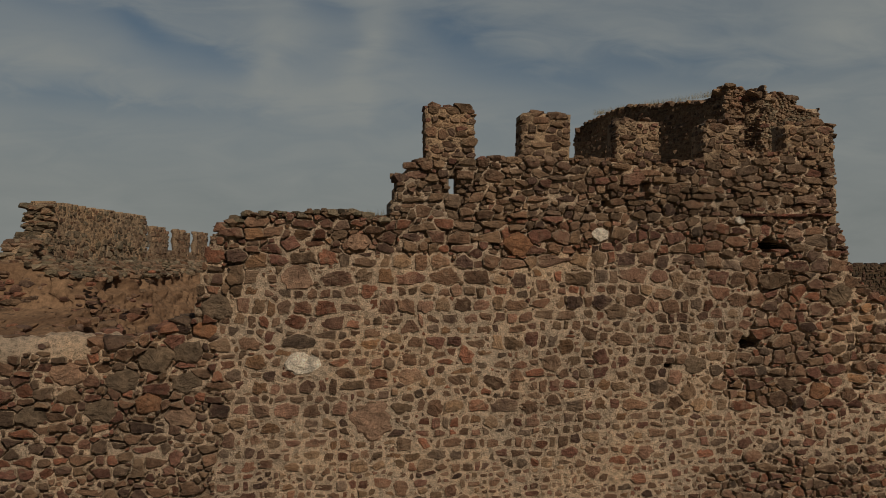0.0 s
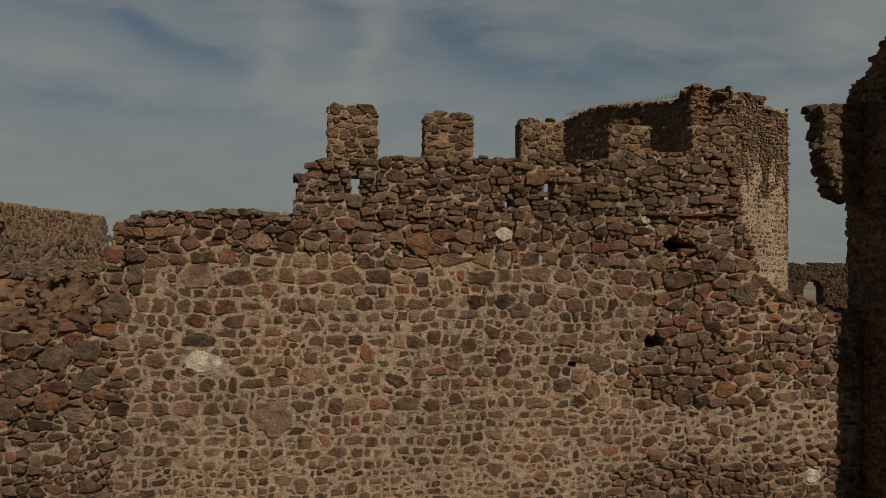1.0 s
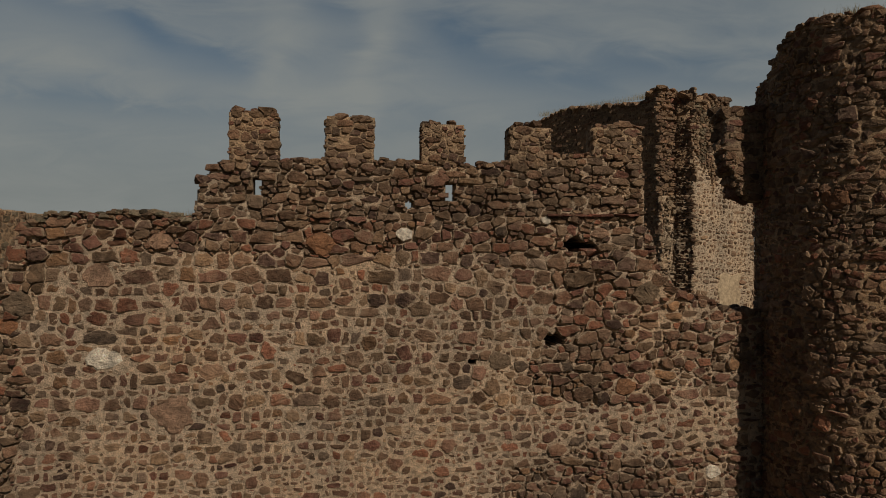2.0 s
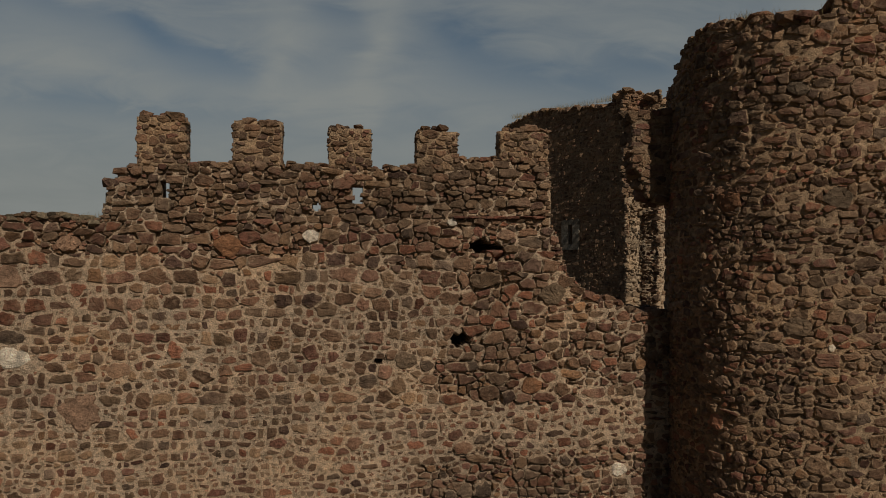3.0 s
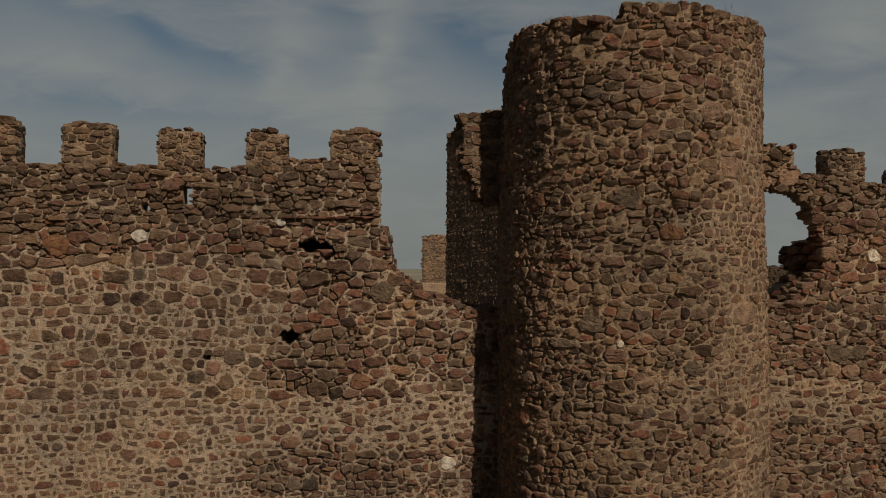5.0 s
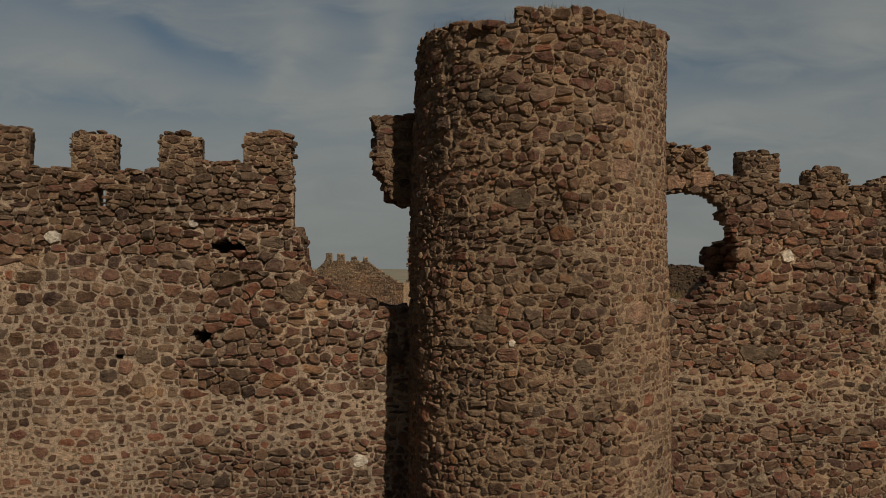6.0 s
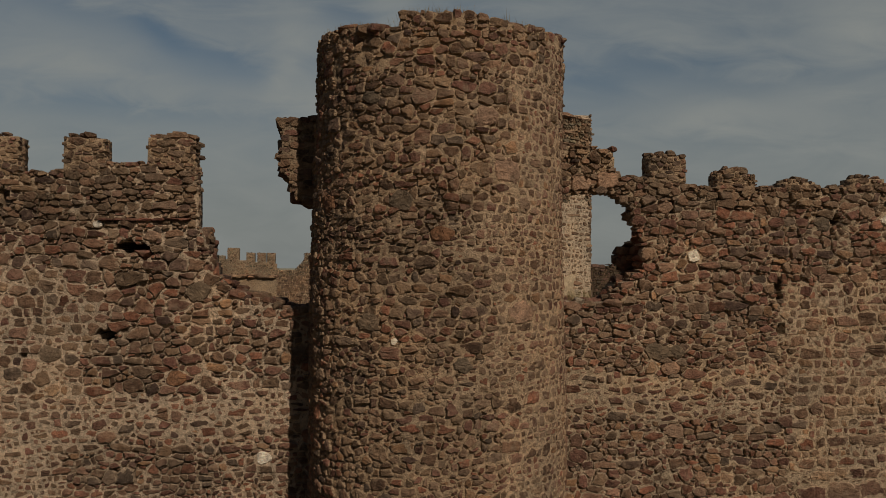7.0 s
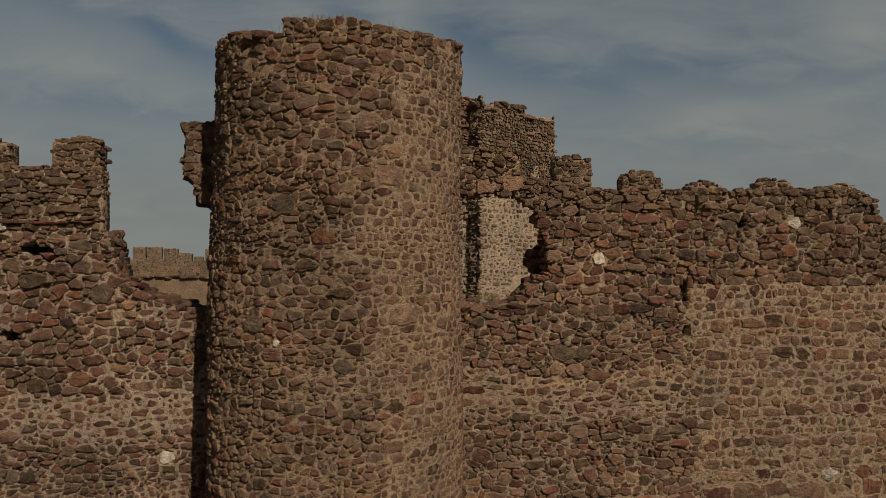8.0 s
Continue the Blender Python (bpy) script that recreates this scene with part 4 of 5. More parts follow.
def tower_style(u, v):
    # the east side has been pointed up with fresh mortar
    if u > 0.55 + 1.1 * noise.noise(Vector((u * 0.9, v * 0.9, 5.0))) + max(0.0, v - 9.6) * 0.9:
        return (1.02, 0.036, 0.013, "repointed")
    if v > 9.6:
        return (1.02, 0.024, 0.024, "tower")
    if v < 5.5:
        return (1.02, 0.034, 0.02, "tower")
    return (1.0, 0.03, 0.02, "tower")


def build_tower():
    tower = empty("round_tower", "tall round tower of brown rubble stone set in tan mortar", "tower")
    half = math.pi * TR
    top = lambda u: TOWER_TOP(u / TR)
    us = steps(-half, half, 0.036, (-half * 0.72, half * 0.72))[:-1]
    nu = len(us)
    rise = steps(0.0, 1.0, 0.0033, (0.3, 1.01))
    verts, faces, index = [], [], []
    for share in rise:
        for u in us:
            v = (top(u) - 0.05) * share
            verts.append(drum(u, v, pointing(u, v, 0.014) + (-0.004 if tower_style(u, v)[3] == "repointed" else -0.06 if 0.6 * noise.noise(Vector((u * 1.3, v * 1.3, 8))) + noise.noise(Vector((u * 7, v * 7, 2))) < -0.18 else -0.01)))
    for j in range(len(rise) - 1):
        for i in range(nu):
            k = (i + 1) % nu
            faces.append((j * nu + i, j * nu + k, j * nu + nu + k, j * nu + nu + i))
            index.append(1 if tower_style(us[i], rise[j] * 11.0)[3] == "repointed" else 0)
    last = (len(rise) - 1) * nu
    verts.append((TX, TY, 10.6))
    for i in range(nu):
        faces.append((last + i, last + (i + 1) % nu, len(verts) - 1))
        index.append(0)
    part("core", mesh_of("core", verts, faces, [MORTAR_TOWER, MORTAR_WARM], index), tower)
    marks = [(2.4 * -0.615, 9.82, 0.16, "slate"), (2.4 * -0.42, 5.8, 0.06, "white"), (0.15, 5.43, 0.15, "slate"), (-0.9, 8.1, 0.2, "slate"), (-2.6, 8.1, 0.22, "rust"), (-0.2, 7.55, 0.17, "rust"),
             (0.55, 9.5, 0.22, "rose"), (0.9, 8.6, 0.26, "rose"), (-1.5, 6.1, 0.2, "slate"), (1.2, 6.3, 0.24, "rose")]
    near = lambda u, v: -2.0 < u < 2.2 and 5.6 < v < 9.4
    lay_stones(tower, drum, (-half * 0.72, half * 0.72, 0.0, 11.3), lambda u, v: v < top(u), tower_style, 41, marks, (), 300, near, course=0.168)
    rng = random.Random(8)
    rows = []
    for _ in range(260):
        a, d = rng.uniform(-3.14, 3.14), rng.uniform(0.1, 0.8)
        z = TOWER_TOP(a) - 0.05 + rng.uniform(-0.05, 0.04)
        x, y, z = drum(a * TR, z, -d)
        s = rng.uniform(0.08, 0.2)
        rows.append((x, y, z, s * 1.2, s, s * 0.5))
    rubble("top_rubble", tower, rows, "tower", 8)


build_tower()


# ---- east curtain wall ----
EAST_TOP = lerp_profile([(14, 9.6), (15.95, 9.6), (16.2, 9.55), (16.97, 9.48), (17.02, 8.95), (17.7, 8.9), (18.58, 8.78), (19.2, 8.74), (20.2, 8.76), (20.72, 8.76), (22.2, 8.8), (23.3, 8.85), (24.7, 8.85), (25.05, 8.65),
                         (25.3, 8.2), (25.8, 8.0), (26.5, 7.3), (34, 7.0)])
BREACH_R = lerp_profile([(6.2, 16.6), (6.3, 16.8), (6.65, 17.1), (6.95, 17.5), (7.0, 17.58), (7.5, 17.58), (7.6, 17.5), (7.9, 17.45), (8.3, 17.25), (8.5, 16.9), (8.6, 16.5)])
BREACH_T = lerp_profile([(15, 8.5), (16.2, 8.52), (16.7, 8.58), (17.3, 8.3)])
EAST_HOLES = [(18.24, 8.3, 0.06, 0.14), (20.94, 8.36, 0.07, 0.13), (21.95, 8.06, 0.1, 0.13), (23.98, 8.28, 0.05, 0.1), (20.62, 6.6, 0.05, 0.22), (20.68, 5.75, 0.06, 0.12)]


def breached(u, v):
    return 6.27 + 0.06 * math.sin(5 * u) < v < BREACH_T(u) and u < BREACH_R(v)


def east_style(u, v):
    if u > 20.65 + 0.07 * (6.6 - v) + 0.12 * math.sin(4 * v) and v < 6.75:
        return (1.0, 0.04, 0.015, "repointed") if v > 4.0 else (0.95, 0.045, 0.014, "repointed")
    if v > 8.3:
        return (0.92, 0.02, 0.045, "dry")
    if u > 20.65:
        return (0.98, 0.03, 0.03, "red")
    if 3.9 + 0.1 * math.sin(2 * u) < v < 4.9 + 0.15 * math.sin(1.3 * u):
        return (0.9, 0.054, 0.02, "red")
    return (1.0, 0.026, 0.028, "red")


def build_east():
    wall = empty("wall_east", "ruined curtain wall of dark red rubble with a ragged breach", "wall", kind="structure")
    inside = lambda u, v: v < EAST_TOP(u) and not in_hole(EAST_HOLES, u, v) and not breached(u, v)
    solid = lambda u, v: v < EAST_TOP(u) - 0.06 and not breached(u - 0.13, v) and not breached(u, v - 0.1) and not breached(u, v + 0.06)
    thick = lambda u, v: 0.42 if v > 7.62 else 1.15

    def sunk(u, v, w):
        return front(u, v, w - (0.3 if in_hole(EAST_HOLES, u, v) and w > -0.2 else 0.0))
    # recessed spots get dark mortar: their shade is partly in the colour
    shaded_hollow = lambda u, v: east_style(u, v)[3] != "repointed" and east_style(u, v)[1] < 0.05 and 0.7 * noise.noise(Vector((u * 1.1, v * 1.4, 5))) + noise.noise(Vector((u * 6, v * 6, 2))) < (-0.03 if v > 7.6 else -0.09)
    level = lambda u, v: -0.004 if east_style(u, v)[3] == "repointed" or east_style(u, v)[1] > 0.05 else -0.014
    core("core", wall, sunk, (14.6, 34, 0, 9.7), solid, thick, MORTAR_EAST, 0.04, 0.013, zone=shaded_hollow, other=MORTAR_DARK, level=level, near=(15.0, 26.0, 2.4, 9.7), pit=lambda u, v: in_hole(EAST_HOLES, u, v))
    marks = [(18.71, 7.28, 0.16, "white"), (23.11, 8.1, 0.18, "white"), (18.08, 8.3, 0.16, "rose"), (18.2, 4.95, 0.18, "rose"), (18.29, 3.65, 0.18, "rose"), (23.93, 2.65, 0.16, "white"), (17.9, 5.3, 0.24, "slate"),
             (18.3, 5.3, 0.2, "slate"), (16.3, 8.75, 0.2, "rose"), (16.85, 8.85, 0.22, "rose"), (21.6, 8.0, 0.2, "slate")]
    near = lambda u, v: 16.0 < u < 22.5 and 4.0 < v < 9.0
    panel = lambda u, v: east_style(u, v)[3] == "repointed"
    lay_stones(wall, front, (14.9, 29, 0.0, 9.7), lambda u, v: inside(u, v) and not panel(u, v), east_style, 51, [m for m in marks if not panel(*m[:2])], EAST_HOLES, 220, near, course=lerp_profile([(4.0, 0.21), (7.8, 0.23), (8.4, 0.19), (9.5, 0.18)]))
    lay_stones(wall, front, (20.3, 29, 0.0, 6.9), lambda u, v: inside(u, v) and panel(u, v), east_style, 52, [m for m in marks if panel(*m[:2])], EAST_HOLES, 80, lambda u, v: u < 24.0 and v > 3.0, course=0.25)
    rng = random.Random(9)
    low = lambda u: EAST_TOP(u) - 0.02
    rubble("top_rubble", wall, top_rubble(rng, 15.4, 25.2, low, front, 0.06, 0.46, 0.16, 0.088), "dry", 9)
    # rough core in the breach: the sill and the jamb
    rows = top_rubble(rng, 15.2, 17.0, lambda u: 6.27, front, 0.05, 1.1, 0.22, 0.15)
    for _ in range(34):
        z = rng.uniform(6.35, 8.3)
        rows.append((BREACH_R(z) + rng.uniform(0.08, 0.18), FACE + rng.uniform(0.15, 0.35 if z > 7.5 else 0.95), z, 0.13, 0.15, 0.09))
    for _ in range(16):
        rows.append((rng.uniform(17.42, 17.65), FACE + rng.uniform(0.75, 1.1), rng.uniform(6.95, 7.5), 0.15, 0.14, 0.1))
    rubble("core_rubble", wall, rows, "red", 10)
    for k, (x, z, a, c) in enumerate(((16.27, 6.34, 0.12, 0.07), (16.5, 6.24, 0.07, 0.04), (16.68, 6.25, 0.08, 0.05), (16.05, 6.3, 0.1, 0.05))):
        vs, fs = HULLS[k + 3]
        m = Matrix.Translation((x, FACE + 0.12, z)) @ Matrix.Diagonal((a, 0.14, c, 1))
        part("sill_stone", mesh_of("sill_stone", [tuple(m @ Vector(p)) for p in vs], fs, [PALE], smooth=False), wall, "pale lime-crusted stone")
    for k, (x0, x1, z0, z1, bend) in enumerate(((17.76, 18.58, 8.86, 9.44, 0.0), (19.24, 20.13, 8.72, 9.08, 0.12), (20.74, 21.5, 8.72, 8.95, 0.05), (22.32, 23.1, 8.76, 9.02, 0.05), (24.05, 24.62, 8.8, 8.98, 0.0))):
        mid = (x0 + x1) / 2
        shape = (lambda z, m, b: lambda u: z + b * max(0.0, 1 - abs(u - m + 0.1) * 4))(z1, mid, bend)
        merlon(wall, x0, x1, z0, z1, 0.46, 200 + 10 * k, shape)


build_east()


# ---- keep behind the walls ----
def build_keep():
    keep = empty("keep", "ruined keep of brown rubble behind the wall, one side pale mortar", "tower")
    ax, ay, bx, by = 14.0, 42.0, 18.3, 32.3
    length = math.hypot(bx - ax, by - ay)
    shaded = plane(ax, ay, bx - ax, by - ay)
    top = lerp_profile([(0, 14.7), (0.9, 15.1), (1.0, 15.2), (3.2, 15.55), (4.2, 15.6), (6.5, 15.3), (8.2, 15.1), (9.9, 14.95), (10.0, 15.5), (12, 15.5)])
    slit = (6.68, 8.7, 0.16, 0.5)
    inside = lambda u, v: v < top(u) and not in_hole([(6.68, 8.7, 0.68, 0.8)], u, v)
    core("shaded_wall", keep, shaded, (0, length, 0, 16), lambda u, v: v < top(u) - 0.05 and not in_hole([slit], u, v), lambda u, v: 1.2, PLASTER, 0.1, 0.03, level=lambda u, v: -0.03)
    style = lambda u, v: (1.05, 0.055, 0.012, "keep")
    lay_stones(keep, shaded, (0, length, 5.0, 16), inside, style, 61, singles=120, near=lambda u, v: v > 8, plain=True)
    # torn end of the shaded wall
    leaf = plane(18.3, 32.3, 5.2, 0.85)
    core("torn_end", keep, leaf, (0, 0.95, 0, 15.3), lambda u, v: v < 15.2 and u < 0.9 + 0.08 * math.sin(3 * v), lambda u, v: 1.9, MORTAR_PALE, 0.08, 0.05, zone=lambda u, v: v > 10.4, other=MORTAR_DARK)
    lay_stones(keep, leaf, (0, 0.95, 5.0, 15.25), lambda u, v: u < 0.9 + 0.08 * math.sin(3 * v), lambda u, v: (1.0, 0.03, 0.07, "dry") if v > 10.4 else (0.9, 0.05, 0.08, "crust"), 65, singles=40, plain=True)
    # pale lit face, which stands forward of it
    lit = plane(19.5, 31.6, 4.19, 1.75)
    wide = 4.54
    crown = lerp_profile([(0, 15.05), (0.3, 15.05), (0.35, 14.8), (0.8, 14.8), (0.85, 15.15), (2.7, 15.1), (2.8, 14.6), (wide, 14.55)])
    torn = lambda u, v: v > 12.0 - 0.25 * u + 1.9 * noise.noise(Vector((u * 1.6, v * 0.9, 2))) + 0.8 * noise.noise(Vector((u * 5, v * 4, 3)))
    sound = lambda u, v: v < crown(u) - 0.04 and u > 0.06 * math.sin(3 * v) + 0.05
    patch = lambda u, v: 1.9 + 0.06 * math.sin(5 * v) < u < 3.45 + 0.08 * math.sin(7 * v) and v < 6.65 + 0.05 * math.sin(6 * u)
    core("lit_wall", keep, lit, (0, wide, 0, 15.6), sound, lambda u, v: 1.9, MORTAR_PALE, 0.08, 0.03, zone=torn, other=MORTAR_TOWER)
    face = lambda u, v: (0.95, 0.04, 0.04, "lichened" if noise.noise(Vector((u * 2, v * 2, 6))) > -0.1 else "keep") if torn(u, v) else (0.9, 0.11, 0.02, "keep")
    lay_stones(keep, lit, (0, wide, 5.0, 15.6), lambda u, v: sound(u, v) and not patch(u, v), face, 62, singles=150, near=lambda u, v: v < 11, plain=True)
    core("plaster_patch", keep, lit, (1.7, 3.7, 4.8, 6.9), patch, lambda u, v: 0.3, PLASTER_TAN, 0.05, 0.01, "smooth tan plaster patch", level=lambda u, v: 0.025)
    reveal = plane(19.5 - 0.71, 31.6 + 1.7, 0.71, -1.7)
    lay_stones(keep, reveal, (0, 1.82, 5.0, 15.2), lambda u, v: True, lambda u, v: (1.0, 0.04, 0.07, "dry"), 64, singles=0, plain=True)
    side = plane(23.69, 33.35, 0.1, 6)
    core("east_wall", keep, side, (0, 6, 0, 14.8), lambda u, v: True, lambda u, v: 1.0, MORTAR, 0.25, 0.05)
    lay_stones(keep, side, (0, 6, 8.0, 14.8), lambda u, v: True, style, 63, singles=0, plain=True)
    north = plane(24, 39.4, -8, 1.7)
    core("north_wall", keep, north, (0, 8.0, 0, 14.5), lambda u, v: True, lambda u, v: 0.8, MORTAR, 0.3, 0.05)
    # torn rubble at the broken end
    rng = random.Random(13)
    rows = []
    for _ in range(170):
        a = rng.uniform(0.08, 0.2)
        x, y, z = leaf(rng.uniform(0.1, 0.9), rng.uniform(6.0, 15.0), -rng.uniform(-0.06, 0.4))
        rows.append((x, y, z, a, a, a * 0.6))
    rubble("torn_rubble", keep, [r for r in rows if r[2] < 10.5], "crust", 13)
    rubble("torn_rubble", keep, [r for r in rows if r[2] >= 10.5], "keep", 19)
    # dressed surround of the arrow loop
    for dx, z, a, c in ((-0.42, 8.44, 0.25, 0.25), (0.42, 8.44, 0.25, 0.25), (-0.42, 8.95, 0.25, 0.25), (0.42, 8.95, 0.25, 0.25), (0.0, 9.33, 0.66, 0.125), (0.0, 8.04, 0.66, 0.14)):
        ring = [shaded(6.68 + dx + sx * a, z + sz * c, w) for w in (-0.1, 0.05) for sx, sz in ((-1, -1), (1, -1), (1, 1), (-1, 1))]
        part("dressed_stone", mesh_of("dressed_stone", ring, [(4, 5, 6, 7), (0, 1, 5, 4), (1, 2, 6, 5), (2, 3, 7, 6), (3, 0, 4, 7), (3, 2, 1, 0)], [DRESSED], smooth=False), keep, "smooth grey dressed block")
    rng = random.Random(12)
    rubble("top_rubble", keep, top_rubble(rng, 0.2, length, top, shaded, 0.1, 1.1, 0.3, 0.2) + top_rubble(rng, 0.1, 4.45, crown, lit, 0.1, 1.2, 0.3, 0.2) + top_rubble(rng, 0.1, 0.85, lambda u: 15.2, leaf, 0.1, 1.2, 0.3, 0.2), "keep", 12)


build_keep()


# ---- rampart on the west side ----
def build_rampart():
    wall = empty("wall_rampart", "crumbling rampart with a row of pale worn battlements", "wall", kind="structure")
    face = plane(-7.9, 20.6, 1.1, 7.7)
    L = 7.75
    # broken south end and four shallow clefts between the teeth
    ragged = lerp_profile([(0, 7.1), (0.5, 7.55), (1.2, 7.75), (1.25, 8.6), (L, 8.62)])
    crest = lambda u: ragged(u) + 0.09 * noise.noise(Vector((u * 2.1, 1.0, 4.0))) + 0.07 * noise.noise(Vector((u * 6.0, 2.0, 4.0)))
    cleft = lambda u: any(abs(u - c) < 0.05 for c in (2.0, 3.6, 5.2, 6.5))
    top = lambda u: crest(u) - (0.35 if cleft(u) else 0.0)
    inside = lambda u, v: v < top(u)
    core("core", wall, face, (0, L, 0, 8.7), inside, lambda u, v: 0.7, MORTAR_TOWER, 0.06, 0.035, level=lambda u, v: -0.004)
    lay_stones(wall, face, (0, L, 6.3, 8.65), inside, lambda u, v: (0.95, 0.045, 0.01, "lichened") if v > 7.55 else (1.0, 0.03, 0.035, "lichened"), 71, singles=200, plain=True)
    rng = random.Random(14)
    rows = []
    for _ in range(170):
        v = rng.uniform(6.9, 8.5)
        u = rng.uniform(1.1, 1.3) if v > 7.75 else rng.uniform(0.0, 1.2)
        x, y, z = face(u, min(v, crest(u) if v < 7.75 else 8.5), -rng.uniform(0.0, 0.7))
        a = rng.uniform(0.07, 0.16)
        rows.append((x, y, z, a * 1.2, a, a * 0.55))
    rubble("end_rubble", wall, rows, "lichened", 14)
    front_end = plane(-8.6, 20.62, 1, -0.15)
    lay_stones(wall, front_end, (0, 0.75, 4.0, 8.4), lambda u, v: v < 7.0, lambda u, v: (1, 0.03, 0.04, "dry"), 72, singles=30)
    core("end_core", wall, front_end, (0, 0.75, 0, 7.0), lambda u, v: True, lambda u, v: 0.5, MORTAR_DARK, 0.15)
    far = plane(-7.75, 33.6, 0.8, 5.4)
    teeth = lambda u, v: v < (8.42 + 0.1 * math.sin(7 * u) if u > 0 and (u % 2.8) < 1.75 else 7.45)
    core("far_core", wall, far, (-5.5, 14, 0, 8.7), teeth, lambda u, v: 0.25, PLASTER, 0.12, 0.03)
    lay_stones(wall, far, (-5.5, 14, 6.3, 8.65), teeth, lambda u, v: (1.05, 0.06, 0.015, "keep"), 73, singles=0, edge=0.12, plain=True)
    # wall walk: a crust of broken rubble over the bank
    rng = random.Random(15)
    rows = []
    for _ in range(2600):
        y = 19.9 + 24 * rng.random() ** 1.6
        k = 0.9 * rng.random() ** 0.8
        a = 0.04 + 0.13 * rng.random() ** 2
        rows.append((-7.6 + 0.14 * min(y - 20.6, 8) + 1.2 * k, y, 7.0 - 0.5 * k + 0.1 * noise.noise(Vector((y * 2, k * 4, 1))) + rng.uniform(-0.08, 0.05), a, a * rng.uniform(0.8, 1.4), a * rng.uniform(0.4, 0.7)))
    rubble("walk_rubble", wall, rows, "lichened", 15)
    rows = []
    for _ in range(110):
        y, k = rng.uniform(15.2, 20.5), rng.random()
        a = rng.uniform(0.06, 0.2)
        rows.append((rng.uniform(-8.6, -4.6), y, 4.95 + 0.1 * (y - 13) + rng.uniform(-0.05, 0.1), a, a, a * 0.6))
    for _ in range(170):
        x = rng.choice((rng.uniform(-10.5, -4.6), rng.uniform(-9.5, -7.2)))
        y = 19.4 + 0.5 * rng.random() ** 1.6
        a = rng.uniform(0.03, 0.1) * (1.6 if x < -7.4 else 1.0)
        rows.append((x, y, 5.75 + 2.6 * max(0.0, y - 19.5) * rng.uniform(0.8, 1.0), a * 1.3, a, a * 0.6))
    rubble("fallen_rubble", wall, rows, "dark", 16)
    nu, nv = 420, 90
    verts, faces = [], []
    for i in range(nu + 1):
        y = 13.0 + 31 * i / nu
        x0 = -7.8 + 0.14 * max(0, min(y - 20.6, 8))
        for j in range(nv + 1):
            k = max(0.0, j / nv - 0.12) / 0.88
            x = x0 - 5.0 * max(0.0, 0.12 - j / nv) / 0.12 + 1.3 * min(k / 0.3, 1) + 0.85 * max(0, min(1, (k - 0.3) / 0.5)) + 5.0 * max(0, k - 0.8) / 0.2
            z = 6.95 - 0.5 * min(k / 0.3, 1) - 1.5 * max(0, min(1, (k - 0.3) / 0.5)) - 0.45 * max(0, k - 0.8) / 0.2
            z = min(z, 5.1 + 0.1 * (y - 13) + 2.6 * max(0.0, y - 19.5 + 0.08 * noise.noise(Vector((x * 1.4, 3.0, 1.0)))))
            n = 0.2 * noise.noise(Vector((x * 1.3, y * 1.3, z * 1.3))) + 0.13 * noise.noise(Vector((x * 3.1, y * 3.1, z * 3.1))) + 0.09 * noise.noise(Vector((x * 8, y * 8, z * 8))) + 0.04 * noise.noise(Vector((x * 19, y * 19, z * 19)))
            # the crust overhangs the bank in places
            if 0.28 < k < 0.44:
                n -= 0.6 * max(0.0, noise.noise(Vector((y * 1.3, 2.0, 5.0))) + 0.15) * math.sin(math.pi * (k - 0.28) / 0.16)
            # washed-out hollows along the foot
            if 0.45 < k < 0.8:
                n -= 0.35 * max(0.0, noise.noise(Vector((y * 2.6, z * 2.2, 9.0))) - 0.3)
            verts.append((x + n, y + (0.5 * n if y < 21 else 0.0), z + 0.5 * n))
    for i in range(nu):
        for j in range(nv):
            a = i * (nv + 1) + j
            faces.append((a, a + nv + 1, a + nv + 2, a + 1))
    tagged(new("earth_bank", mesh_of("earth_bank", verts, faces, [EARTH])), "eroded red-brown earth bank under the rampart walk", "bank", kind="structure")
    rows = []
    for _ in range(16):
        a = rng.uniform(0.06, 0.2)
        rows.append((rng.uniform(-6.1, -3.0), FACE + rng.uniform(0.1, 1.0), 5.76 + rng.uniform(-0.06, 0.06), a, a * 0.8, rng.uniform(0.03, 0.06)))
    rubble("slab_rubble", wall, rows, "red", 18)
    # pale lime crust left on the low wall behind its facing
    verts, faces = [], []
    nu, nv = 60, 24
    for i in range(nu + 1):
        for j in range(nv + 1):
            x, y = -6.2 + 3.3 * i / nu, FACE + 0.08 + 0.9 * j / nv
            n = noise.noise(Vector((x * 1.1, y * 1.5, 4))) * 0.14 + noise.noise(Vector((x * 7, y * 7, 4))) * 0.07
            edge = min(1.0, 6 * min(i / nu, 1 - i / nu))
            verts.append((x, y + 0.8 * n, 5.5 + 0.3 * edge * min(1.0, 0.25 + 5 * j / nv) + n))
    for i in range(nu):
        for j in range(nv):
            a = i * (nv + 1) + j
            faces.append((a, a + nv + 1, a + nv + 2, a + 1))
    tagged(new("lime_crust", mesh_of("lime_crust", verts, faces, [MORTAR])), "pale crumbling lime mortar on the low wall top", "mortar", kind="structure")


build_rampart()


# ---- far walls ----
STUB0 = 15.88


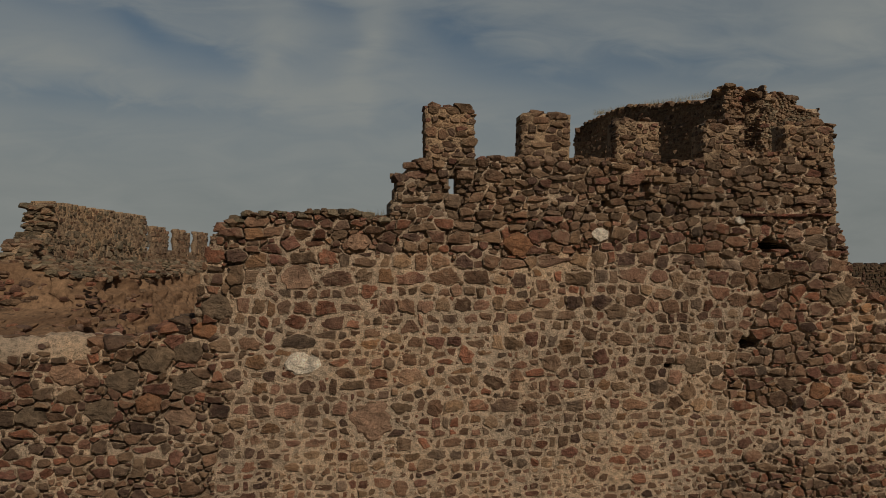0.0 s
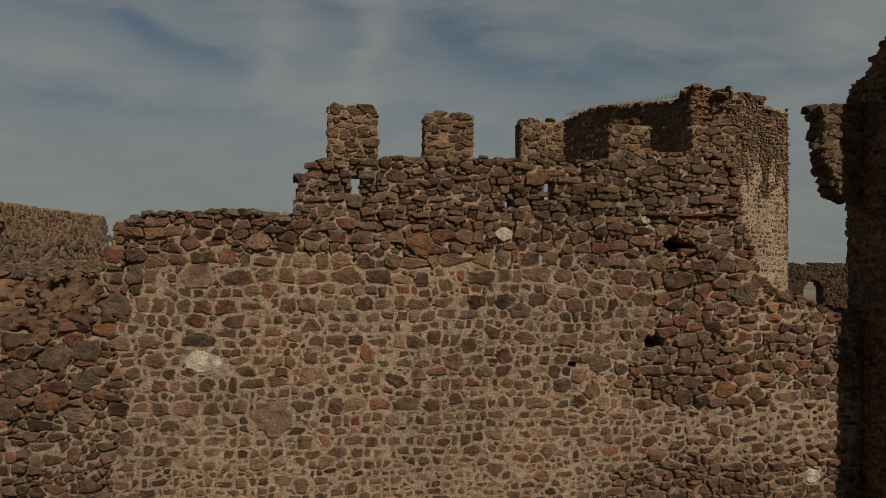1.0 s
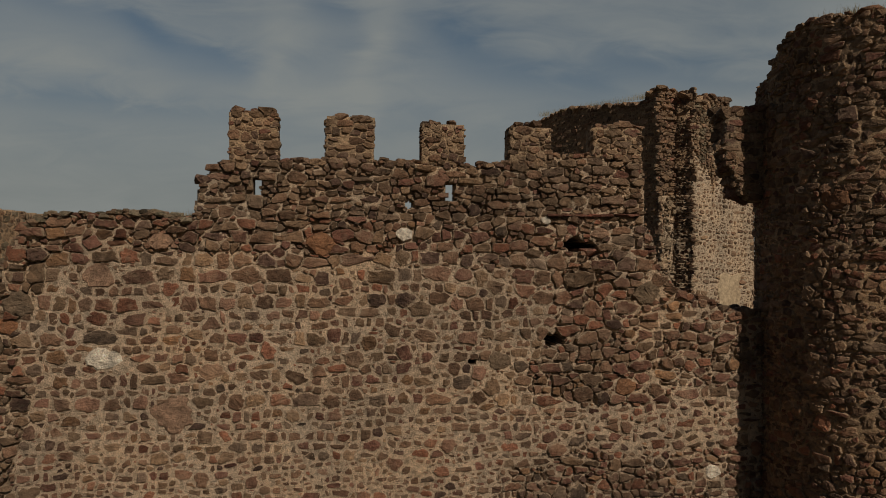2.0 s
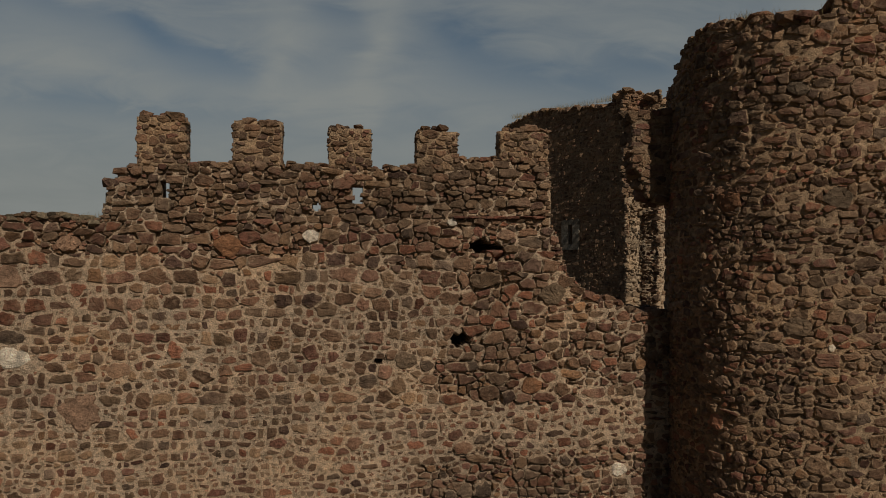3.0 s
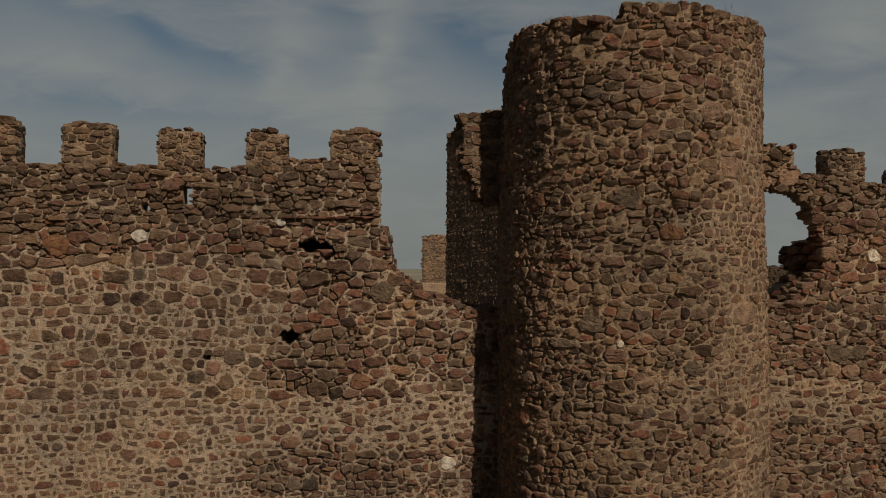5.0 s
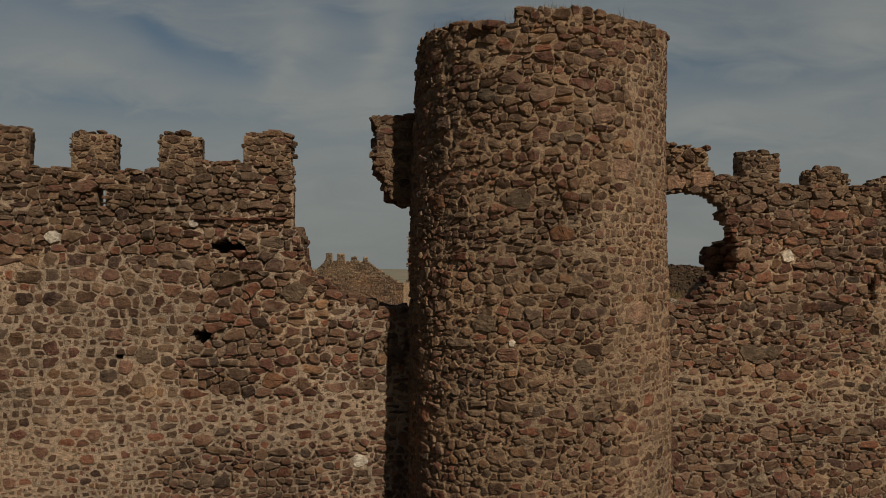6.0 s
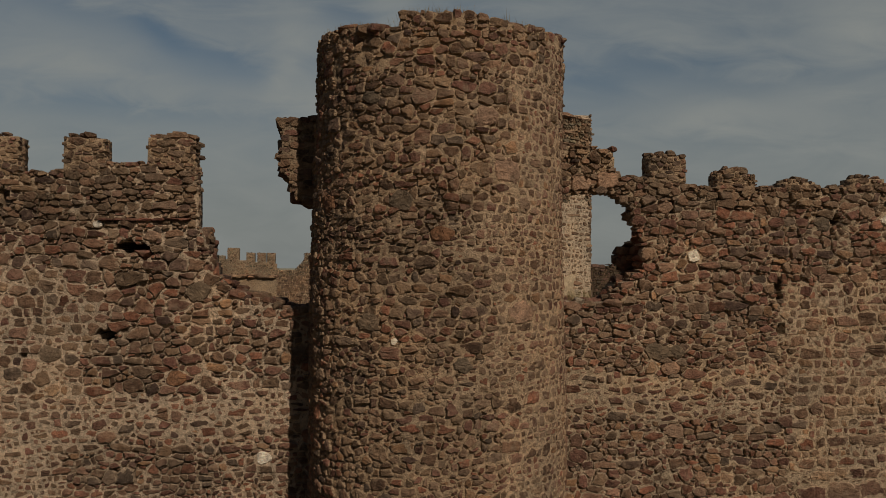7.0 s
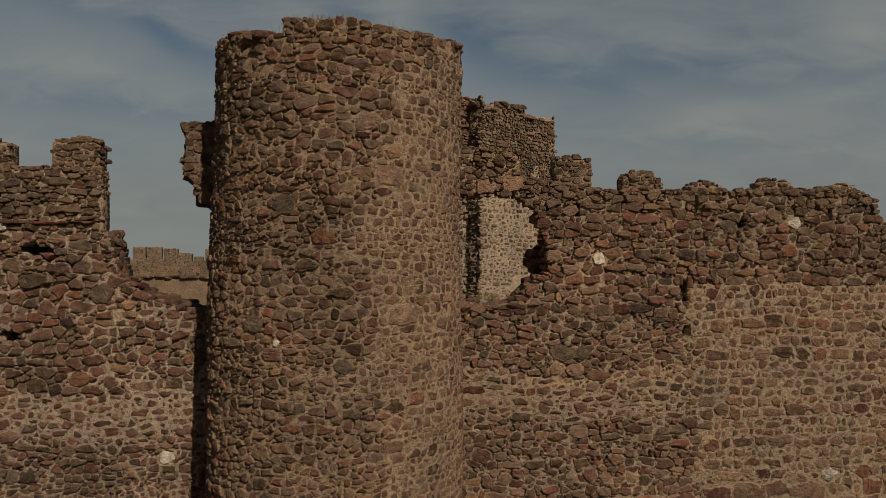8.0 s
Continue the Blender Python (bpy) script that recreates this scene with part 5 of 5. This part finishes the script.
def build_far():
    wall = empty("wall_far", "far courtyard wall with worn battlements above tan plaster", "wall", kind="structure")
    face = plane(0, 56, 1, 0)
    teeth = [(-3.35, -2.52, 8.47), (-2.22, -1.34, 8.48), (-1.04, -0.11, 8.42), (0.05, 0.95, 8.1), (1.25, 1.8, 7.8), (2.05, 2.9, 8.44), (3.5, 4.1, 8.1), (4.3, 4.95, 8.1), (5.1, 5.65, 8.05),
             (7.9, 8.4, 8.1), (8.8, 9.4, 8.0), (9.9, 10.4, 7.85), (10.8, 11.2, 7.75)]
    base = lerp_profile([(-14, 7.2), (-4.2, 7.2), (-3.5, 7.55), (1, 7.5), (5.7, 7.3), (5.9, 6.7), (7.2, 6.75), (7.9, 7.5), (11.3, 7.4), (13, 6.2), (13.7, 5.8), (20, 5.6)])
    top = lambda u: max([base(u)] + [z for a, b, z in teeth if a < u < b])
    inside = lambda u, v: v < top(u)
    core("core", wall, face, (-14, 20, 0, 8.6), inside, lambda u, v: 0.8, PLASTER, 0.12, 0.03, zone=lambda u, v: u > 5.9, other=MORTAR_TOWER)
    lay_stones(wall, face, (-5, 14, 6.3, 8.5), inside, lambda u, v: (1.0, 0.045, 0.02, "lichened"), 81, singles=100, course=0.18, plain=True)
    lay_stones(wall, face, (5.9, 14, 3.5, 6.3), inside, lambda u, v: (1.0, 0.035, 0.03, "keep"), 82, singles=0, course=0.17, plain=True)
    rng = random.Random(17)
    rubble("ledge_rubble", wall, [(rng.uniform(-5, 6), 55.9, 6.25 + rng.uniform(-0.1, 0.05), 0.3, 0.2, 0.1) for _ in range(60)], "keep", 17)
    stub = empty("wall_stub", "block of tan rubble wall far across the court", "wall", kind="structure")
    near = plane(0, 73, 1, 0)
    block = lambda u, v: v < 10.3 + 0.05 * math.sin(3 * u)
    core("core", stub, near, (STUB0, STUB0 + 5.0, 0, 10.6), block, lambda u, v: 1.2, MORTAR_DARK, 0.15, 0.03)
    lay_stones(stub, near, (STUB0, STUB0 + 5.0, 5.0, 10.6), block, lambda u, v: (1.2, 0.03, 0.05, "dry"), 83, singles=0, plain=True)
    back = empty("wall_arched", "low shade-coloured rubble wall with a small arched opening", "wall", kind="structure")
    arch = lambda u, v: abs(u - 36.7) < 0.85 and v < 5.0 + math.sqrt(max(0.0, 1.1 - (u - 36.7) ** 2 * 1.5)) and v > 4.2
    open_face = plane(0, 50, 1, 0)
    # core and stones are coloured as if shaded, though the sun reaches them
    core("core", back, open_face, (26, 44, 0, 7.3), lambda u, v: v < 7.25 and not arch(u, v), lambda u, v: 0.9, SHADE_BROWN, 0.12, 0.03)
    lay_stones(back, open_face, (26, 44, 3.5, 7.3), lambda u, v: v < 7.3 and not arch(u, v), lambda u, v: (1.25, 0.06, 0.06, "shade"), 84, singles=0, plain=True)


build_far()


# ---- dry grass ----
def build_grass():
    rng = random.Random(20)
    rows = [(rng.gauss(0.35, 0.45), FACE + rng.uniform(0.3, 1.0), 7.7, 0.05, rng.randint(4, 12)) for _ in range(50)]
    grass("dry_grass", "thin dry grass on the low broken wall top", rows, 0.16, 1)
    rows = []
    for _ in range(120):
        a = rng.choice((rng.uniform(-1.1, -0.7), rng.uniform(-1.05, -0.75), rng.uniform(-0.5, 0.1), rng.uniform(-1.2, 0.9)))
        x, y, z = drum(a * TR, TOWER_TOP(a) - 0.05, -rng.uniform(0.1, 0.5))
        rows.append((x, y, z, 0.06, 9))
    grass("dry_grass", "wispy dry grass on the tower's broken rim", rows, 0.17, 2)
    rows = []
    for _ in range(150):
        k = rng.uniform(0.08, 0.95)
        rows.append((13.9 + 4.4 * k + 0.4, 41 - 8.7 * k + 0.2, 15.6 - 0.4 * k, 0.12, 10))
    grass("dry_grass", "dry yellow grass along the keep's crown", rows, 0.3, 3)
    rows = [(rng.uniform(16.2, 16.75), FACE + rng.uniform(0.3, 0.9), 6.3, 0.05, 12) for _ in range(16)]
    grass("dry_grass", "tuft of dry grass on the sill of the breach", rows, 0.25, 4)


build_grass()
